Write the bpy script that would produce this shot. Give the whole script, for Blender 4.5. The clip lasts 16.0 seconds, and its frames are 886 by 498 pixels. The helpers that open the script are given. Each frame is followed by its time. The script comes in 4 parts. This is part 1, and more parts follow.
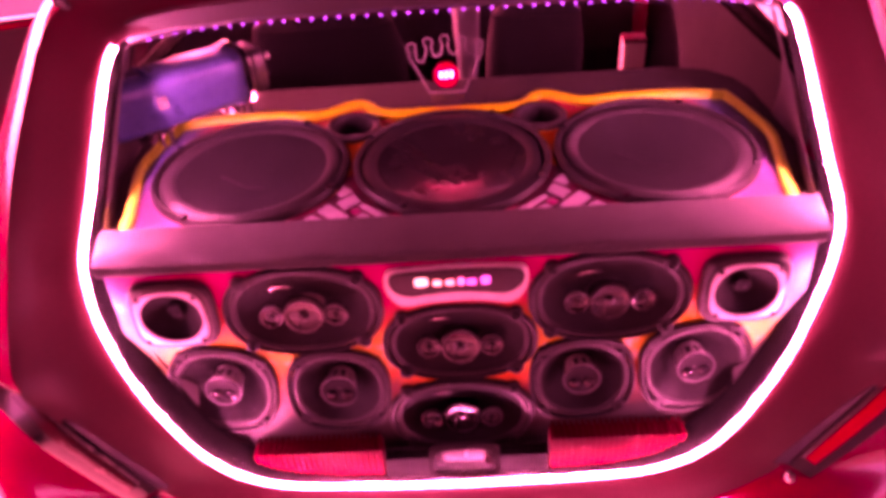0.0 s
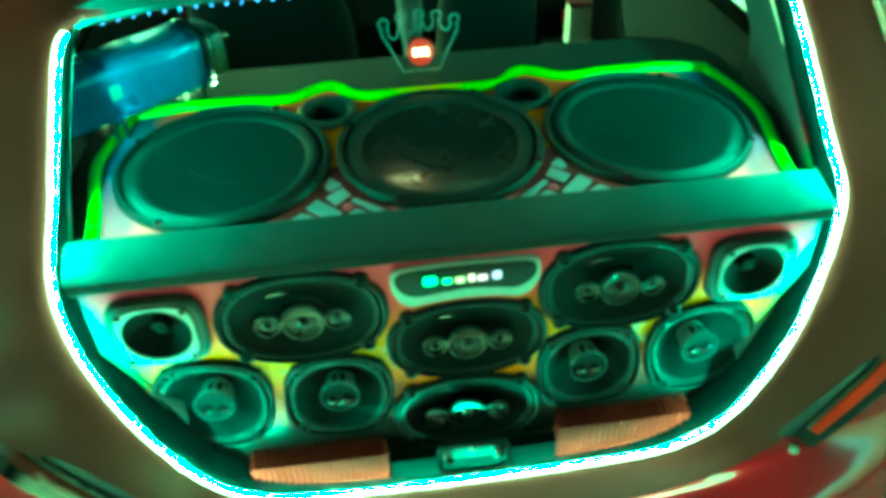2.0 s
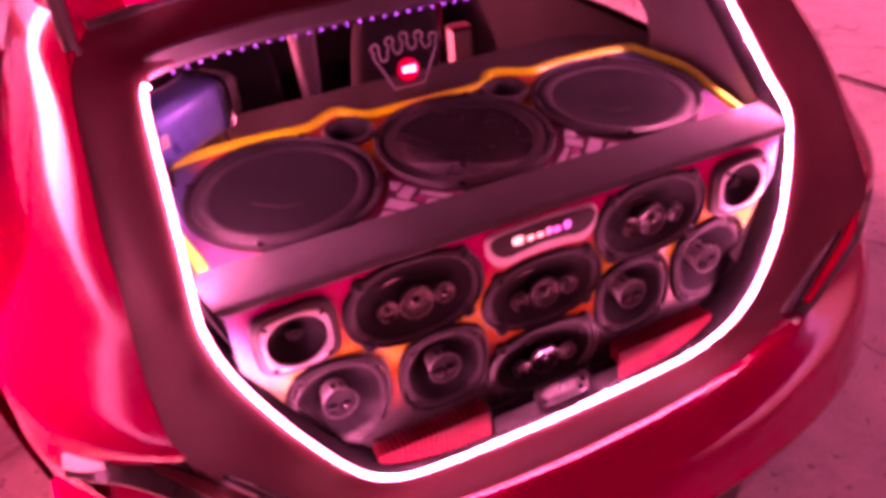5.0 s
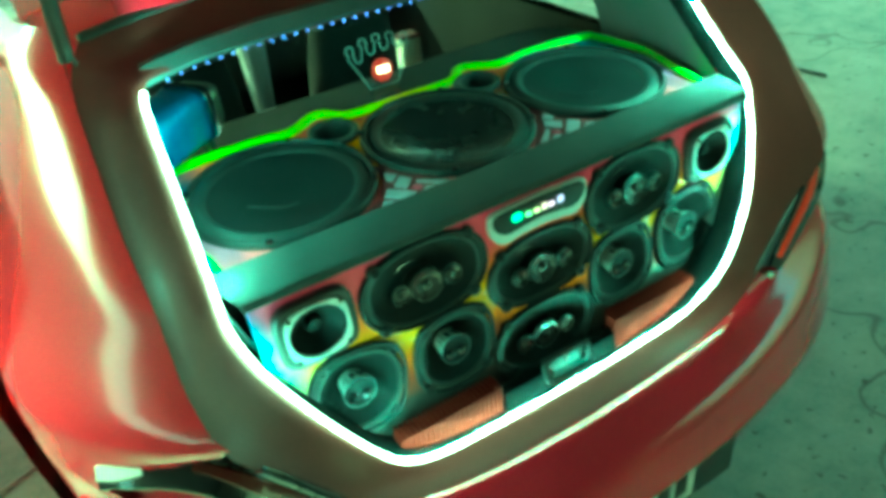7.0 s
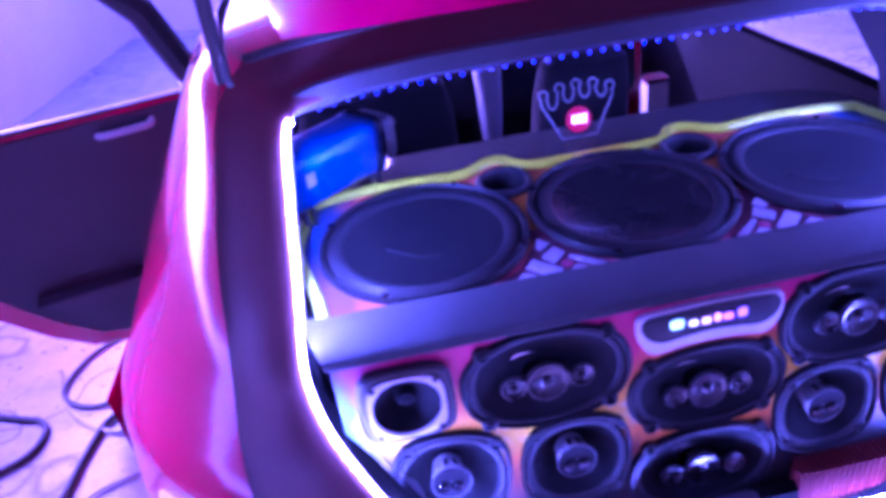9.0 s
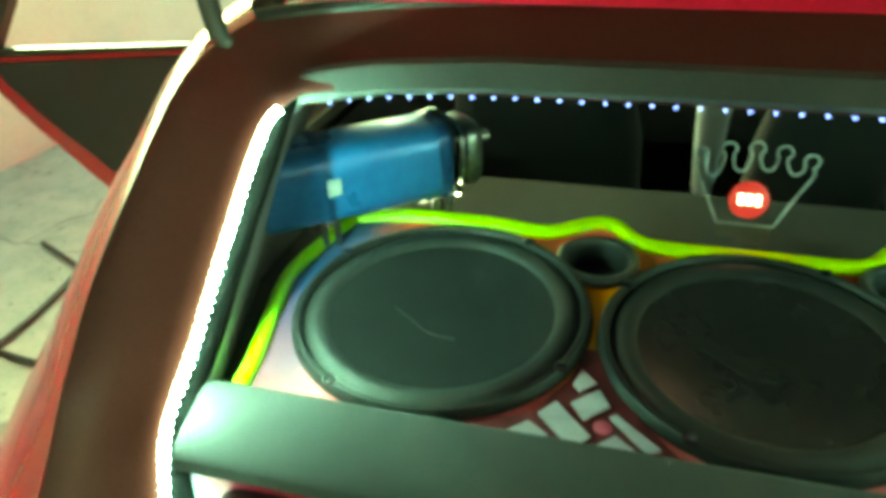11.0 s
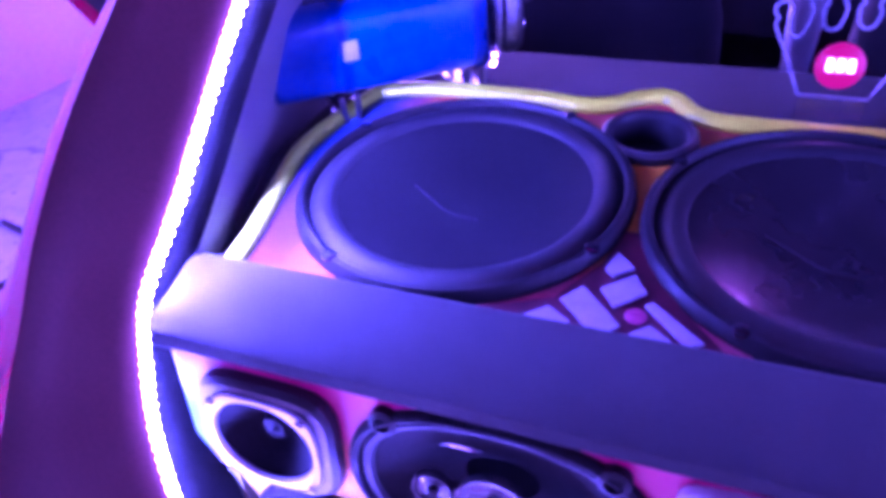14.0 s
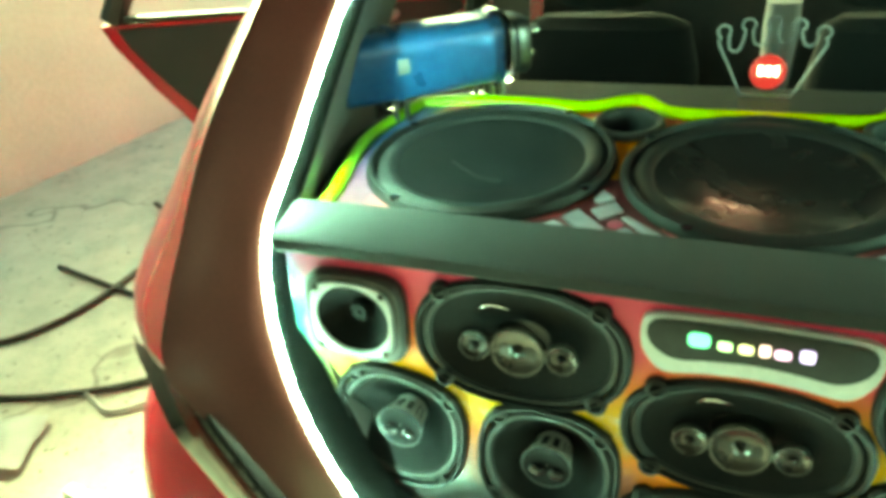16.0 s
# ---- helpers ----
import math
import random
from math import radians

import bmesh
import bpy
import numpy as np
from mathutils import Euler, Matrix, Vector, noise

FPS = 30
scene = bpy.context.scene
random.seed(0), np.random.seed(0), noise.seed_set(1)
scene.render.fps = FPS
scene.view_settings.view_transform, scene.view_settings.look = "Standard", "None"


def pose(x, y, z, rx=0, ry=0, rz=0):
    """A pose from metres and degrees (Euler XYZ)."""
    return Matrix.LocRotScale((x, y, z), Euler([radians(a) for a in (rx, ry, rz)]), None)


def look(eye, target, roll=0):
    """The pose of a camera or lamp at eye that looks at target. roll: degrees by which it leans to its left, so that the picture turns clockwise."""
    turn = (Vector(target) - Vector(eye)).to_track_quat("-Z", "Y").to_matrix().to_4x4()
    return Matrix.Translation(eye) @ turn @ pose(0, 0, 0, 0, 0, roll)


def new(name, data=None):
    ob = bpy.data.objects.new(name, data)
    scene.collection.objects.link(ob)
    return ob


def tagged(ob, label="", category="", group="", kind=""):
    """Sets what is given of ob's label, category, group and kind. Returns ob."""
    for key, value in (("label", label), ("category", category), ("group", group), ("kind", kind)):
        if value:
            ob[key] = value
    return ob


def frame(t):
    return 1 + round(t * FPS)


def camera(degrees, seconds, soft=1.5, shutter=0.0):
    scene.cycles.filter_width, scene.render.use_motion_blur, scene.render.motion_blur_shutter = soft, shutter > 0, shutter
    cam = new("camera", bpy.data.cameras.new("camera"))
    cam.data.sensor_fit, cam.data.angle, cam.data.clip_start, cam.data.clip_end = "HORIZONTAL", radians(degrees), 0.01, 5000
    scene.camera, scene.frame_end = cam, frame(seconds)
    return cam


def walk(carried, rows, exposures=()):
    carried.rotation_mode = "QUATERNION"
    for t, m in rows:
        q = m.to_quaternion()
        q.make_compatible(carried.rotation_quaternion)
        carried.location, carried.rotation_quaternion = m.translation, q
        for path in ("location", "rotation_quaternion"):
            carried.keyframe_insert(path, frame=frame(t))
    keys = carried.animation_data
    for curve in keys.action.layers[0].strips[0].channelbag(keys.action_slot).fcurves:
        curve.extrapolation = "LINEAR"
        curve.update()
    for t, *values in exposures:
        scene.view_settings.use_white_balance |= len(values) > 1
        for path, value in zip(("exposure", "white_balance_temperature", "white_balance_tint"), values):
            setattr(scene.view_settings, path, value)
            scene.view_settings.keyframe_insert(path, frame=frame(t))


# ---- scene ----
cam = camera(63.2, 16.0, 4.6, 0.5)
PATH = [
    (0, (0.018, 0.291, 1.665), (-0.049, 1.918, 0.505), -4.3),
    (0.5, (0.026, 0.295, 1.636), (-0.047, 1.906, 0.452), -4.6),
    (1, (0.011, 0.284, 1.647), (-0.005, 1.887, 0.451), -3.4),
    (1.5, (-0.033, 0.325, 1.666), (0.025, 1.9, 0.434), -1.6),
    (2, (-0.103, 0.371, 1.678), (0.051, 1.918, 0.42), -2.3),
    (2.5, (-0.206, 0.35, 1.688), (0.073, 1.901, 0.457), -2.6),
    (3, (-0.334, 0.328, 1.696), (0.057, 1.837, 0.443), -4.7),
    (3.5, (-0.383, 0.327, 1.704), (0.044, 1.843, 0.471), -4.6),
    (4, (-0.407, 0.322, 1.703), (0.084, 1.822, 0.474), -4.9),
    (6.5, (-0.661, 0.258, 1.684), (0.127, 1.738, 0.593), -5.1),
    (7, (-0.643, 0.288, 1.678), (0.151, 1.725, 0.537), -6.3),
    (7.5, (-0.632, 0.32, 1.662), (0.05, 1.852, 0.571), -9.1),
    (8, (-0.608, 0.361, 1.647), (-0.156, 2.007, 0.605), -11.0),
    (8.5, (-0.531, 0.379, 1.637), (-0.234, 2.076, 0.622), -9.4),
    (9, (-0.415, 0.38, 1.639), (-0.247, 2.096, 0.626), -8.0),
    (11.5, (-0.121, 0.828, 1.52), (-0.801, 2.387, 0.467), -1.2),
    (12, (-0.092, 0.888, 1.49), (-0.942, 2.334, 0.402), -2.3),
    (12.5, (-0.083, 0.94, 1.474), (-0.988, 2.327, 0.353), -5.1),
    (13, (-0.076, 0.917, 1.454), (-0.985, 2.258, 0.281), -7.4),
    (13.5, (-0.075, 0.862, 1.448), (-0.874, 2.259, 0.26), -5.9),
    (14, (-0.121, 0.804, 1.458), (-0.764, 2.274, 0.264), -5.0),
    (14.5, (-0.15, 0.723, 1.465), (-0.649, 2.28, 0.313), -7.1),
    (15, (-0.118, 0.669, 1.471), (-0.638, 2.243, 0.352), -7.3),
    (15.5, (-0.054, 0.599, 1.466), (-0.691, 2.172, 0.407), -7.1),
    (16, (-0.046, 0.522, 1.464), (-0.748, 2.103, 0.461), -5.5),
]
LOOKS = [
    (0, 3.55, 13420, 380),
    (0.5, 4.05, 100000, 150),
    (1, 4.66, 100000, -76),
    (1.5, 4.52, 9400, -148),
    (2, 4.30, 8200, -150),
    (2.5, 3.73, 3180, -28),
    (3, 3.42, 3480, 64),
    (3.5, 3.36, 4120, 136),
    (4, 3.43, 4840, 172),
    (4.5, 3.63, 6190, 238),
    (5, 3.25, 12930, 334),
    (5.5, 4.0, 100000, 150),
    (6, 4.3, 21520, -68),
    (6.5, 3.94, 8570, -92),
    (7, 4.05, 7000, -120),
    (7.5, 3.31, 4020, -8),
    (8, 3.46, 4020, 82),
    (8.5, 3.59, 4170, 124),
    (9, 3.65, 4720, 160),
    (9.5, 3.62, 5980, 226),
    (10, 3.27, 12060, 328),
    (10.5, 3.9, 100000, 148),
    (11, 4.31, 12930, -68),
    (11.5, 4.52, 8000, -126),
    (12, 4.36, 5700, -128),
    (12.5, 3.84, 3310, -2),
    (13, 3.57, 3510, 58),
    (13.5, 3.62, 4060, 132),
    (14, 3.86, 5120, 202),
    (14.5, 3.84, 5980, 226),
    (15, 3.50, 11500, 312),
    (15.5, 4.10, 100000, 112),
    (16, 4.50, 12000, -62),
]
walk(cam, [(t, look(eye, target, roll)) for t, eye, target, roll in PATH], LOOKS)

LED, LED_POWER = (0.42, 0.64, 0.76), 340.0
TUBE, TUBE_POWER = (0.60, 0.66, 0.70), 3.4
SKY, SUN = 0.086, 1.7

# ---------------------------------------------------------------- light
world = bpy.data.worlds.new("overcast_sky")
scene.world = world
world.use_nodes = True
_wn = world.node_tree.nodes
_sky = _wn.new("ShaderNodeTexSky")
_sky.sky_type, _sky.sun_disc = "NISHITA", False
_sky.sun_elevation, _sky.sun_rotation = radians(34), radians(-47)
_sky.air_density, _sky.dust_density = 1.0, 4.0
world.node_tree.links.new(_sky.outputs[0], _wn["Background"].inputs[0])
_wn["Background"].inputs[1].default_value = SKY
sun = new("sun", bpy.data.lights.new("sun", "SUN"))
sun.data.energy, sun.data.angle, sun.data.color = SUN, radians(12), (1.0, 0.96, 0.9)
sun.matrix_world = look((-7, 6.5, 6.4), (0, 0, 0))


# ---------------------------------------------------------------- materials
def nodes_of(name):
    m = bpy.data.materials.new(name)
    m.use_nodes = True
    nt = m.node_tree
    return m, nt, nt.nodes["Principled BSDF"]


def coord(nt, scale=(1, 1, 1)):
    tc = nt.nodes.new("ShaderNodeTexCoord")
    mp = nt.nodes.new("ShaderNodeMapping")
    mp.inputs["Scale"].default_value = scale
    nt.links.new(tc.outputs["Object"], mp.inputs["Vector"])
    return mp.outputs[0]


def noise_tex(nt, vec, scale, detail=4.0, rough=0.6):
    n = nt.nodes.new("ShaderNodeTexNoise")
    n.inputs["Scale"].default_value, n.inputs["Detail"].default_value = scale, detail
    n.inputs["Roughness"].default_value = rough
    nt.links.new(vec, n.inputs["Vector"])
    return n.outputs["Fac"]


def ramp(nt, fac, stops):
    r = nt.nodes.new("ShaderNodeValToRGB")
    e = r.color_ramp.elements
    while len(e) < len(stops):
        e.new(0.5)
    for el, (p, c) in zip(e, stops):
        el.position, el.color = p, (*c, 1) if len(c) == 3 else c
    nt.links.new(fac, r.inputs[0])
    return r.outputs[0]


def math_node(nt, op, a, b=None, c=None):
    n = nt.nodes.new("ShaderNodeMath")
    n.operation = op
    for k, v in enumerate((a, b, c)):
        if v is None:
            continue
        if isinstance(v, (int, float)):
            n.inputs[k].default_value = v
        else:
            nt.links.new(v, n.inputs[k])
    return n.outputs[0]


def mix(nt, fac, a, b):
    n = nt.nodes.new("ShaderNodeMix")
    n.data_type = "RGBA"
    for k, v in ((0, fac), (6, a), (7, b)):
        if isinstance(v, (int, float)):
            n.inputs[k].default_value = v
        elif isinstance(v, tuple):
            n.inputs[k].default_value = (*v, 1)
        else:
            nt.links.new(v, n.inputs[k])
    return n.outputs[2]


def bump(nt, bsdf, height, strength=0.2, dist=0.002):
    b = nt.nodes.new("ShaderNodeBump")
    b.inputs["Strength"].default_value, b.inputs["Distance"].default_value = strength, dist
    nt.links.new(height, b.inputs["Height"])
    nt.links.new(b.outputs[0], bsdf.inputs["Normal"])


def surface(name, dark, light, rough=0.5, metal=0.0, grain=60.0, stain=4.0, relief=0.15, coat=0.0, spec=0.5, rvar=0.12, dist=0.002, haze=0.09):
    """A surface with grain, broader stains, uneven gloss and a fine relief."""
    m, nt, b = nodes_of(name)
    v = coord(nt)
    fine, broad = noise_tex(nt, v, grain, 3), noise_tex(nt, v, stain, 5)
    both = math_node(nt, "MULTIPLY_ADD", fine, 0.45, math_node(nt, "MULTIPLY", broad, 0.55))
    nt.links.new(ramp(nt, both, [(0.32, dark), (0.68, light)]), b.inputs["Base Color"])
    r = math_node(nt, "MULTIPLY_ADD", broad, rvar * 2, rough - rvar)
    nt.links.new(r, b.inputs["Roughness"])
    b.inputs["Metallic"].default_value = metal
    b.inputs["Coat Weight"].default_value, b.inputs["Coat Roughness"].default_value = coat, haze
    b.inputs["Specular IOR Level"].default_value = spec
    if relief:
        bump(nt, b, fine, relief, dist)
    return m


def glow(name, colour, strength, base=None):
    m, nt, b = nodes_of(name)
    b.inputs["Base Color"].default_value = (*(base or [0.2 + 0.5 * c for c in colour]), 1)
    b.inputs["Emission Color"].default_value = (*colour, 1)
    b.inputs["Emission Strength"].default_value = strength
    return m


def clear(name, tint=(1, 1, 1), rough=0.02, ior=1.45):
    m, nt, b = nodes_of(name)
    b.inputs["Base Color"].default_value = (*tint, 1)
    b.inputs["Transmission Weight"].default_value = 1.0
    b.inputs["Roughness"].default_value, b.inputs["IOR"].default_value = rough, ior
    return m


def tex_woven(name, dark, light):
    """Dark carpet with a nap."""
    m, nt, b = nodes_of(name)
    v = coord(nt)
    n1, n2 = noise_tex(nt, v, 900, 2), noise_tex(nt, v, 9, 5)
    f = math_node(nt, "MULTIPLY_ADD", n1, 0.6, math_node(nt, "MULTIPLY", n2, 0.4))
    nt.links.new(ramp(nt, f, [(0.3, (dark, dark, dark * 1.04)), (0.7, (light, light, light * 1.04))]), b.inputs["Base Color"])
    b.inputs["Roughness"].default_value = 0.92
    b.inputs["Sheen Weight"].default_value = 0.03
    bump(nt, b, n1, 0.6, 0.002)
    return m


def tex_concrete():
    m, nt, b = nodes_of("concrete")
    v = coord(nt)
    big, mid, fine = noise_tex(nt, v, 0.7, 6), noise_tex(nt, v, 6, 6, 0.7), noise_tex(nt, v, 70, 3)
    f = math_node(nt, "MULTIPLY_ADD", mid, 0.45, math_node(nt, "MULTIPLY_ADD", big, 0.4, math_node(nt, "MULTIPLY", fine, 0.15)))
    col = ramp(nt, f, [(0.35, (0.22, 0.255, 0.24)), (0.5, (0.42, 0.41, 0.385)), (0.66, (0.55, 0.54, 0.51))])
    spots = ramp(nt, noise_tex(nt, v, 26, 3, 0.55), [(0.31, (1, 1, 1)), (0.37, (0, 0, 0))])
    col = mix(nt, math_node(nt, "MULTIPLY", spots, 0.7), col, (0.07, 0.06, 0.05))
    cr = nt.nodes.new("ShaderNodeTexVoronoi")
    cr.feature = "DISTANCE_TO_EDGE"
    cr.inputs["Scale"].default_value = 0.55
    wob = nt.nodes.new("ShaderNodeVectorMath")
    wob.operation = "ADD"
    nt.links.new(v, wob.inputs[0])
    nz = nt.nodes.new("ShaderNodeTexNoise")
    nz.inputs["Scale"].default_value = 2.5
    nt.links.new(v, nz.inputs["Vector"])
    nt.links.new(nz.outputs["Color"], wob.inputs[1])
    nt.links.new(wob.outputs[0], cr.inputs["Vector"])
    crack = ramp(nt, cr.outputs["Distance"], [(0.002, (1, 1, 1)), (0.012, (0, 0, 0))])
    col = mix(nt, math_node(nt, "MULTIPLY", crack, 0.55), col, (0.06, 0.055, 0.05))
    nt.links.new(col, b.inputs["Base Color"])
    b.inputs["Roughness"].default_value = 0.75
    bump(nt, b, f, 0.6, 0.012)
    return m


def tex_panel():
    """Airbrushed front panel: pink above, amber and cream between the speakers, near black at the foot, teal and white
    towards the ends.
    """
    m, nt, b = nodes_of("airbrushed_panel")
    tc = nt.nodes.new("ShaderNodeTexCoord")
    sp = nt.nodes.new("ShaderNodeSeparateXYZ")
    nt.links.new(tc.outputs["Object"], sp.inputs[0])
    n = noise_tex(nt, tc.outputs["Object"], 7, 4)
    n2 = noise_tex(nt, tc.outputs["Object"], 22, 4)
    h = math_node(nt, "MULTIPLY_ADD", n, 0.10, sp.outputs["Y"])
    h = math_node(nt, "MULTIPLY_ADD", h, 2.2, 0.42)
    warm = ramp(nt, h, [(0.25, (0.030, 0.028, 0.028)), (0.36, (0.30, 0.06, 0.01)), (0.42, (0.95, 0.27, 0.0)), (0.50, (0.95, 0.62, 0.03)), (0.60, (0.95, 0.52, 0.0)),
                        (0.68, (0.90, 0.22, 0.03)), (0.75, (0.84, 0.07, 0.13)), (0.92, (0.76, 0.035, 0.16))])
    pale = ramp(nt, n2, [(0.50, (0, 0, 0)), (0.62, (1, 1, 1))])
    low = ramp(nt, h, [(0.43, (0, 0, 0)), (0.48, (1, 1, 1)), (0.55, (1, 1, 1)), (0.62, (0, 0, 0))])
    warm = mix(nt, math_node(nt, "MULTIPLY", math_node(nt, "MULTIPLY", pale, low), 0.85), warm, (0.95, 0.90, 0.62))
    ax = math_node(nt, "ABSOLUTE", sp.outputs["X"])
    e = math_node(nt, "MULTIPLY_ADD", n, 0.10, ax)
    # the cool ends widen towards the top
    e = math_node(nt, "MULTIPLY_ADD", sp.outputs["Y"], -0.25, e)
    # cool colours are darkened to offset the strong light of the nearby strip
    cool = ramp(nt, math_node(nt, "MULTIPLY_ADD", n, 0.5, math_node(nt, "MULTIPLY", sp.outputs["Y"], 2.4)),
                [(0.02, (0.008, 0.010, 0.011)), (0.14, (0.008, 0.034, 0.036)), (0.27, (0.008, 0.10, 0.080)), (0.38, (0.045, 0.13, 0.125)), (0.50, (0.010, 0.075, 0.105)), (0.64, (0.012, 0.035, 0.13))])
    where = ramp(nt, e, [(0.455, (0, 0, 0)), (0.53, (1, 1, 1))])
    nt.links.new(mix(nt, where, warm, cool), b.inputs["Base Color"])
    b.inputs["Roughness"].default_value = 0.45
    b.inputs["Coat Weight"].default_value, b.inputs["Coat Roughness"].default_value = 0.15, 0.15
    bump(nt, b, n2, 0.05, 0.002)
    return m


def tex_board():
    """Airbrushed woofer board: orange along the back, pink and violet towards the front."""
    m, nt, b = nodes_of("airbrushed_board")
    tc = nt.nodes.new("ShaderNodeTexCoord")
    sp = nt.nodes.new("ShaderNodeSeparateXYZ")
    nt.links.new(tc.outputs["Object"], sp.inputs[0])
    n = noise_tex(nt, tc.outputs["Object"], 12, 4)
    h = math_node(nt, "MULTIPLY_ADD", n, 0.14, sp.outputs["Y"])
    h = math_node(nt, "MULTIPLY_ADD", h, 2.2, 0.30)
    col = ramp(nt, h, [(0.0, (0.40, 0.06, 0.07)), (0.25, (0.58, 0.14, 0.17)), (0.45, (0.85, 0.46, 0.03)), (0.66, (0.92, 0.30, 0.0)), (0.86, (0.74, 0.10, 0.07))])
    ax = math_node(nt, "ABSOLUTE", sp.outputs["X"])
    where = ramp(nt, math_node(nt, "MULTIPLY_ADD", n, 0.1, ax), [(0.47, (0, 0, 0)), (0.53, (1, 1, 1))])
    # end colours darkened to offset the strip light that falls on them
    ends = ramp(nt, h, [(0.1, (0.15, 0.035, 0.045)), (0.6, (0.035, 0.06, 0.15))])
    nt.links.new(mix(nt, where, col, ends), b.inputs["Base Color"])
    b.inputs["Roughness"].default_value = 0.45
    b.inputs["Coat Weight"].default_value = 0.15
    return m


def tex_rim():
    """Yellow-green moulding that turns to plain yellow at the middle of the back and pale green at the sides."""
    m, nt, b = nodes_of("yellow_green_paint")
    tc = nt.nodes.new("ShaderNodeTexCoord")
    sp = nt.nodes.new("ShaderNodeSeparateXYZ")
    nt.links.new(tc.outputs["Object"], sp.inputs[0])
    ax = math_node(nt, "ABSOLUTE", sp.outputs["X"])
    n = noise_tex(nt, tc.outputs["Object"], 30, 4)
    f = math_node(nt, "MULTIPLY_ADD", n, 0.12, ax)
    nt.links.new(ramp(nt, f, [(0.06, (0.80, 0.60, 0.0)), (0.14, (0.56, 0.72, 0.0)), (0.45, (0.47, 0.72, 0.0)), (0.58, (0.32, 0.56, 0.04))]), b.inputs["Base Color"])
    b.inputs["Roughness"].default_value = 0.35
    bump(nt, b, n, 0.12, 0.002)
    return m


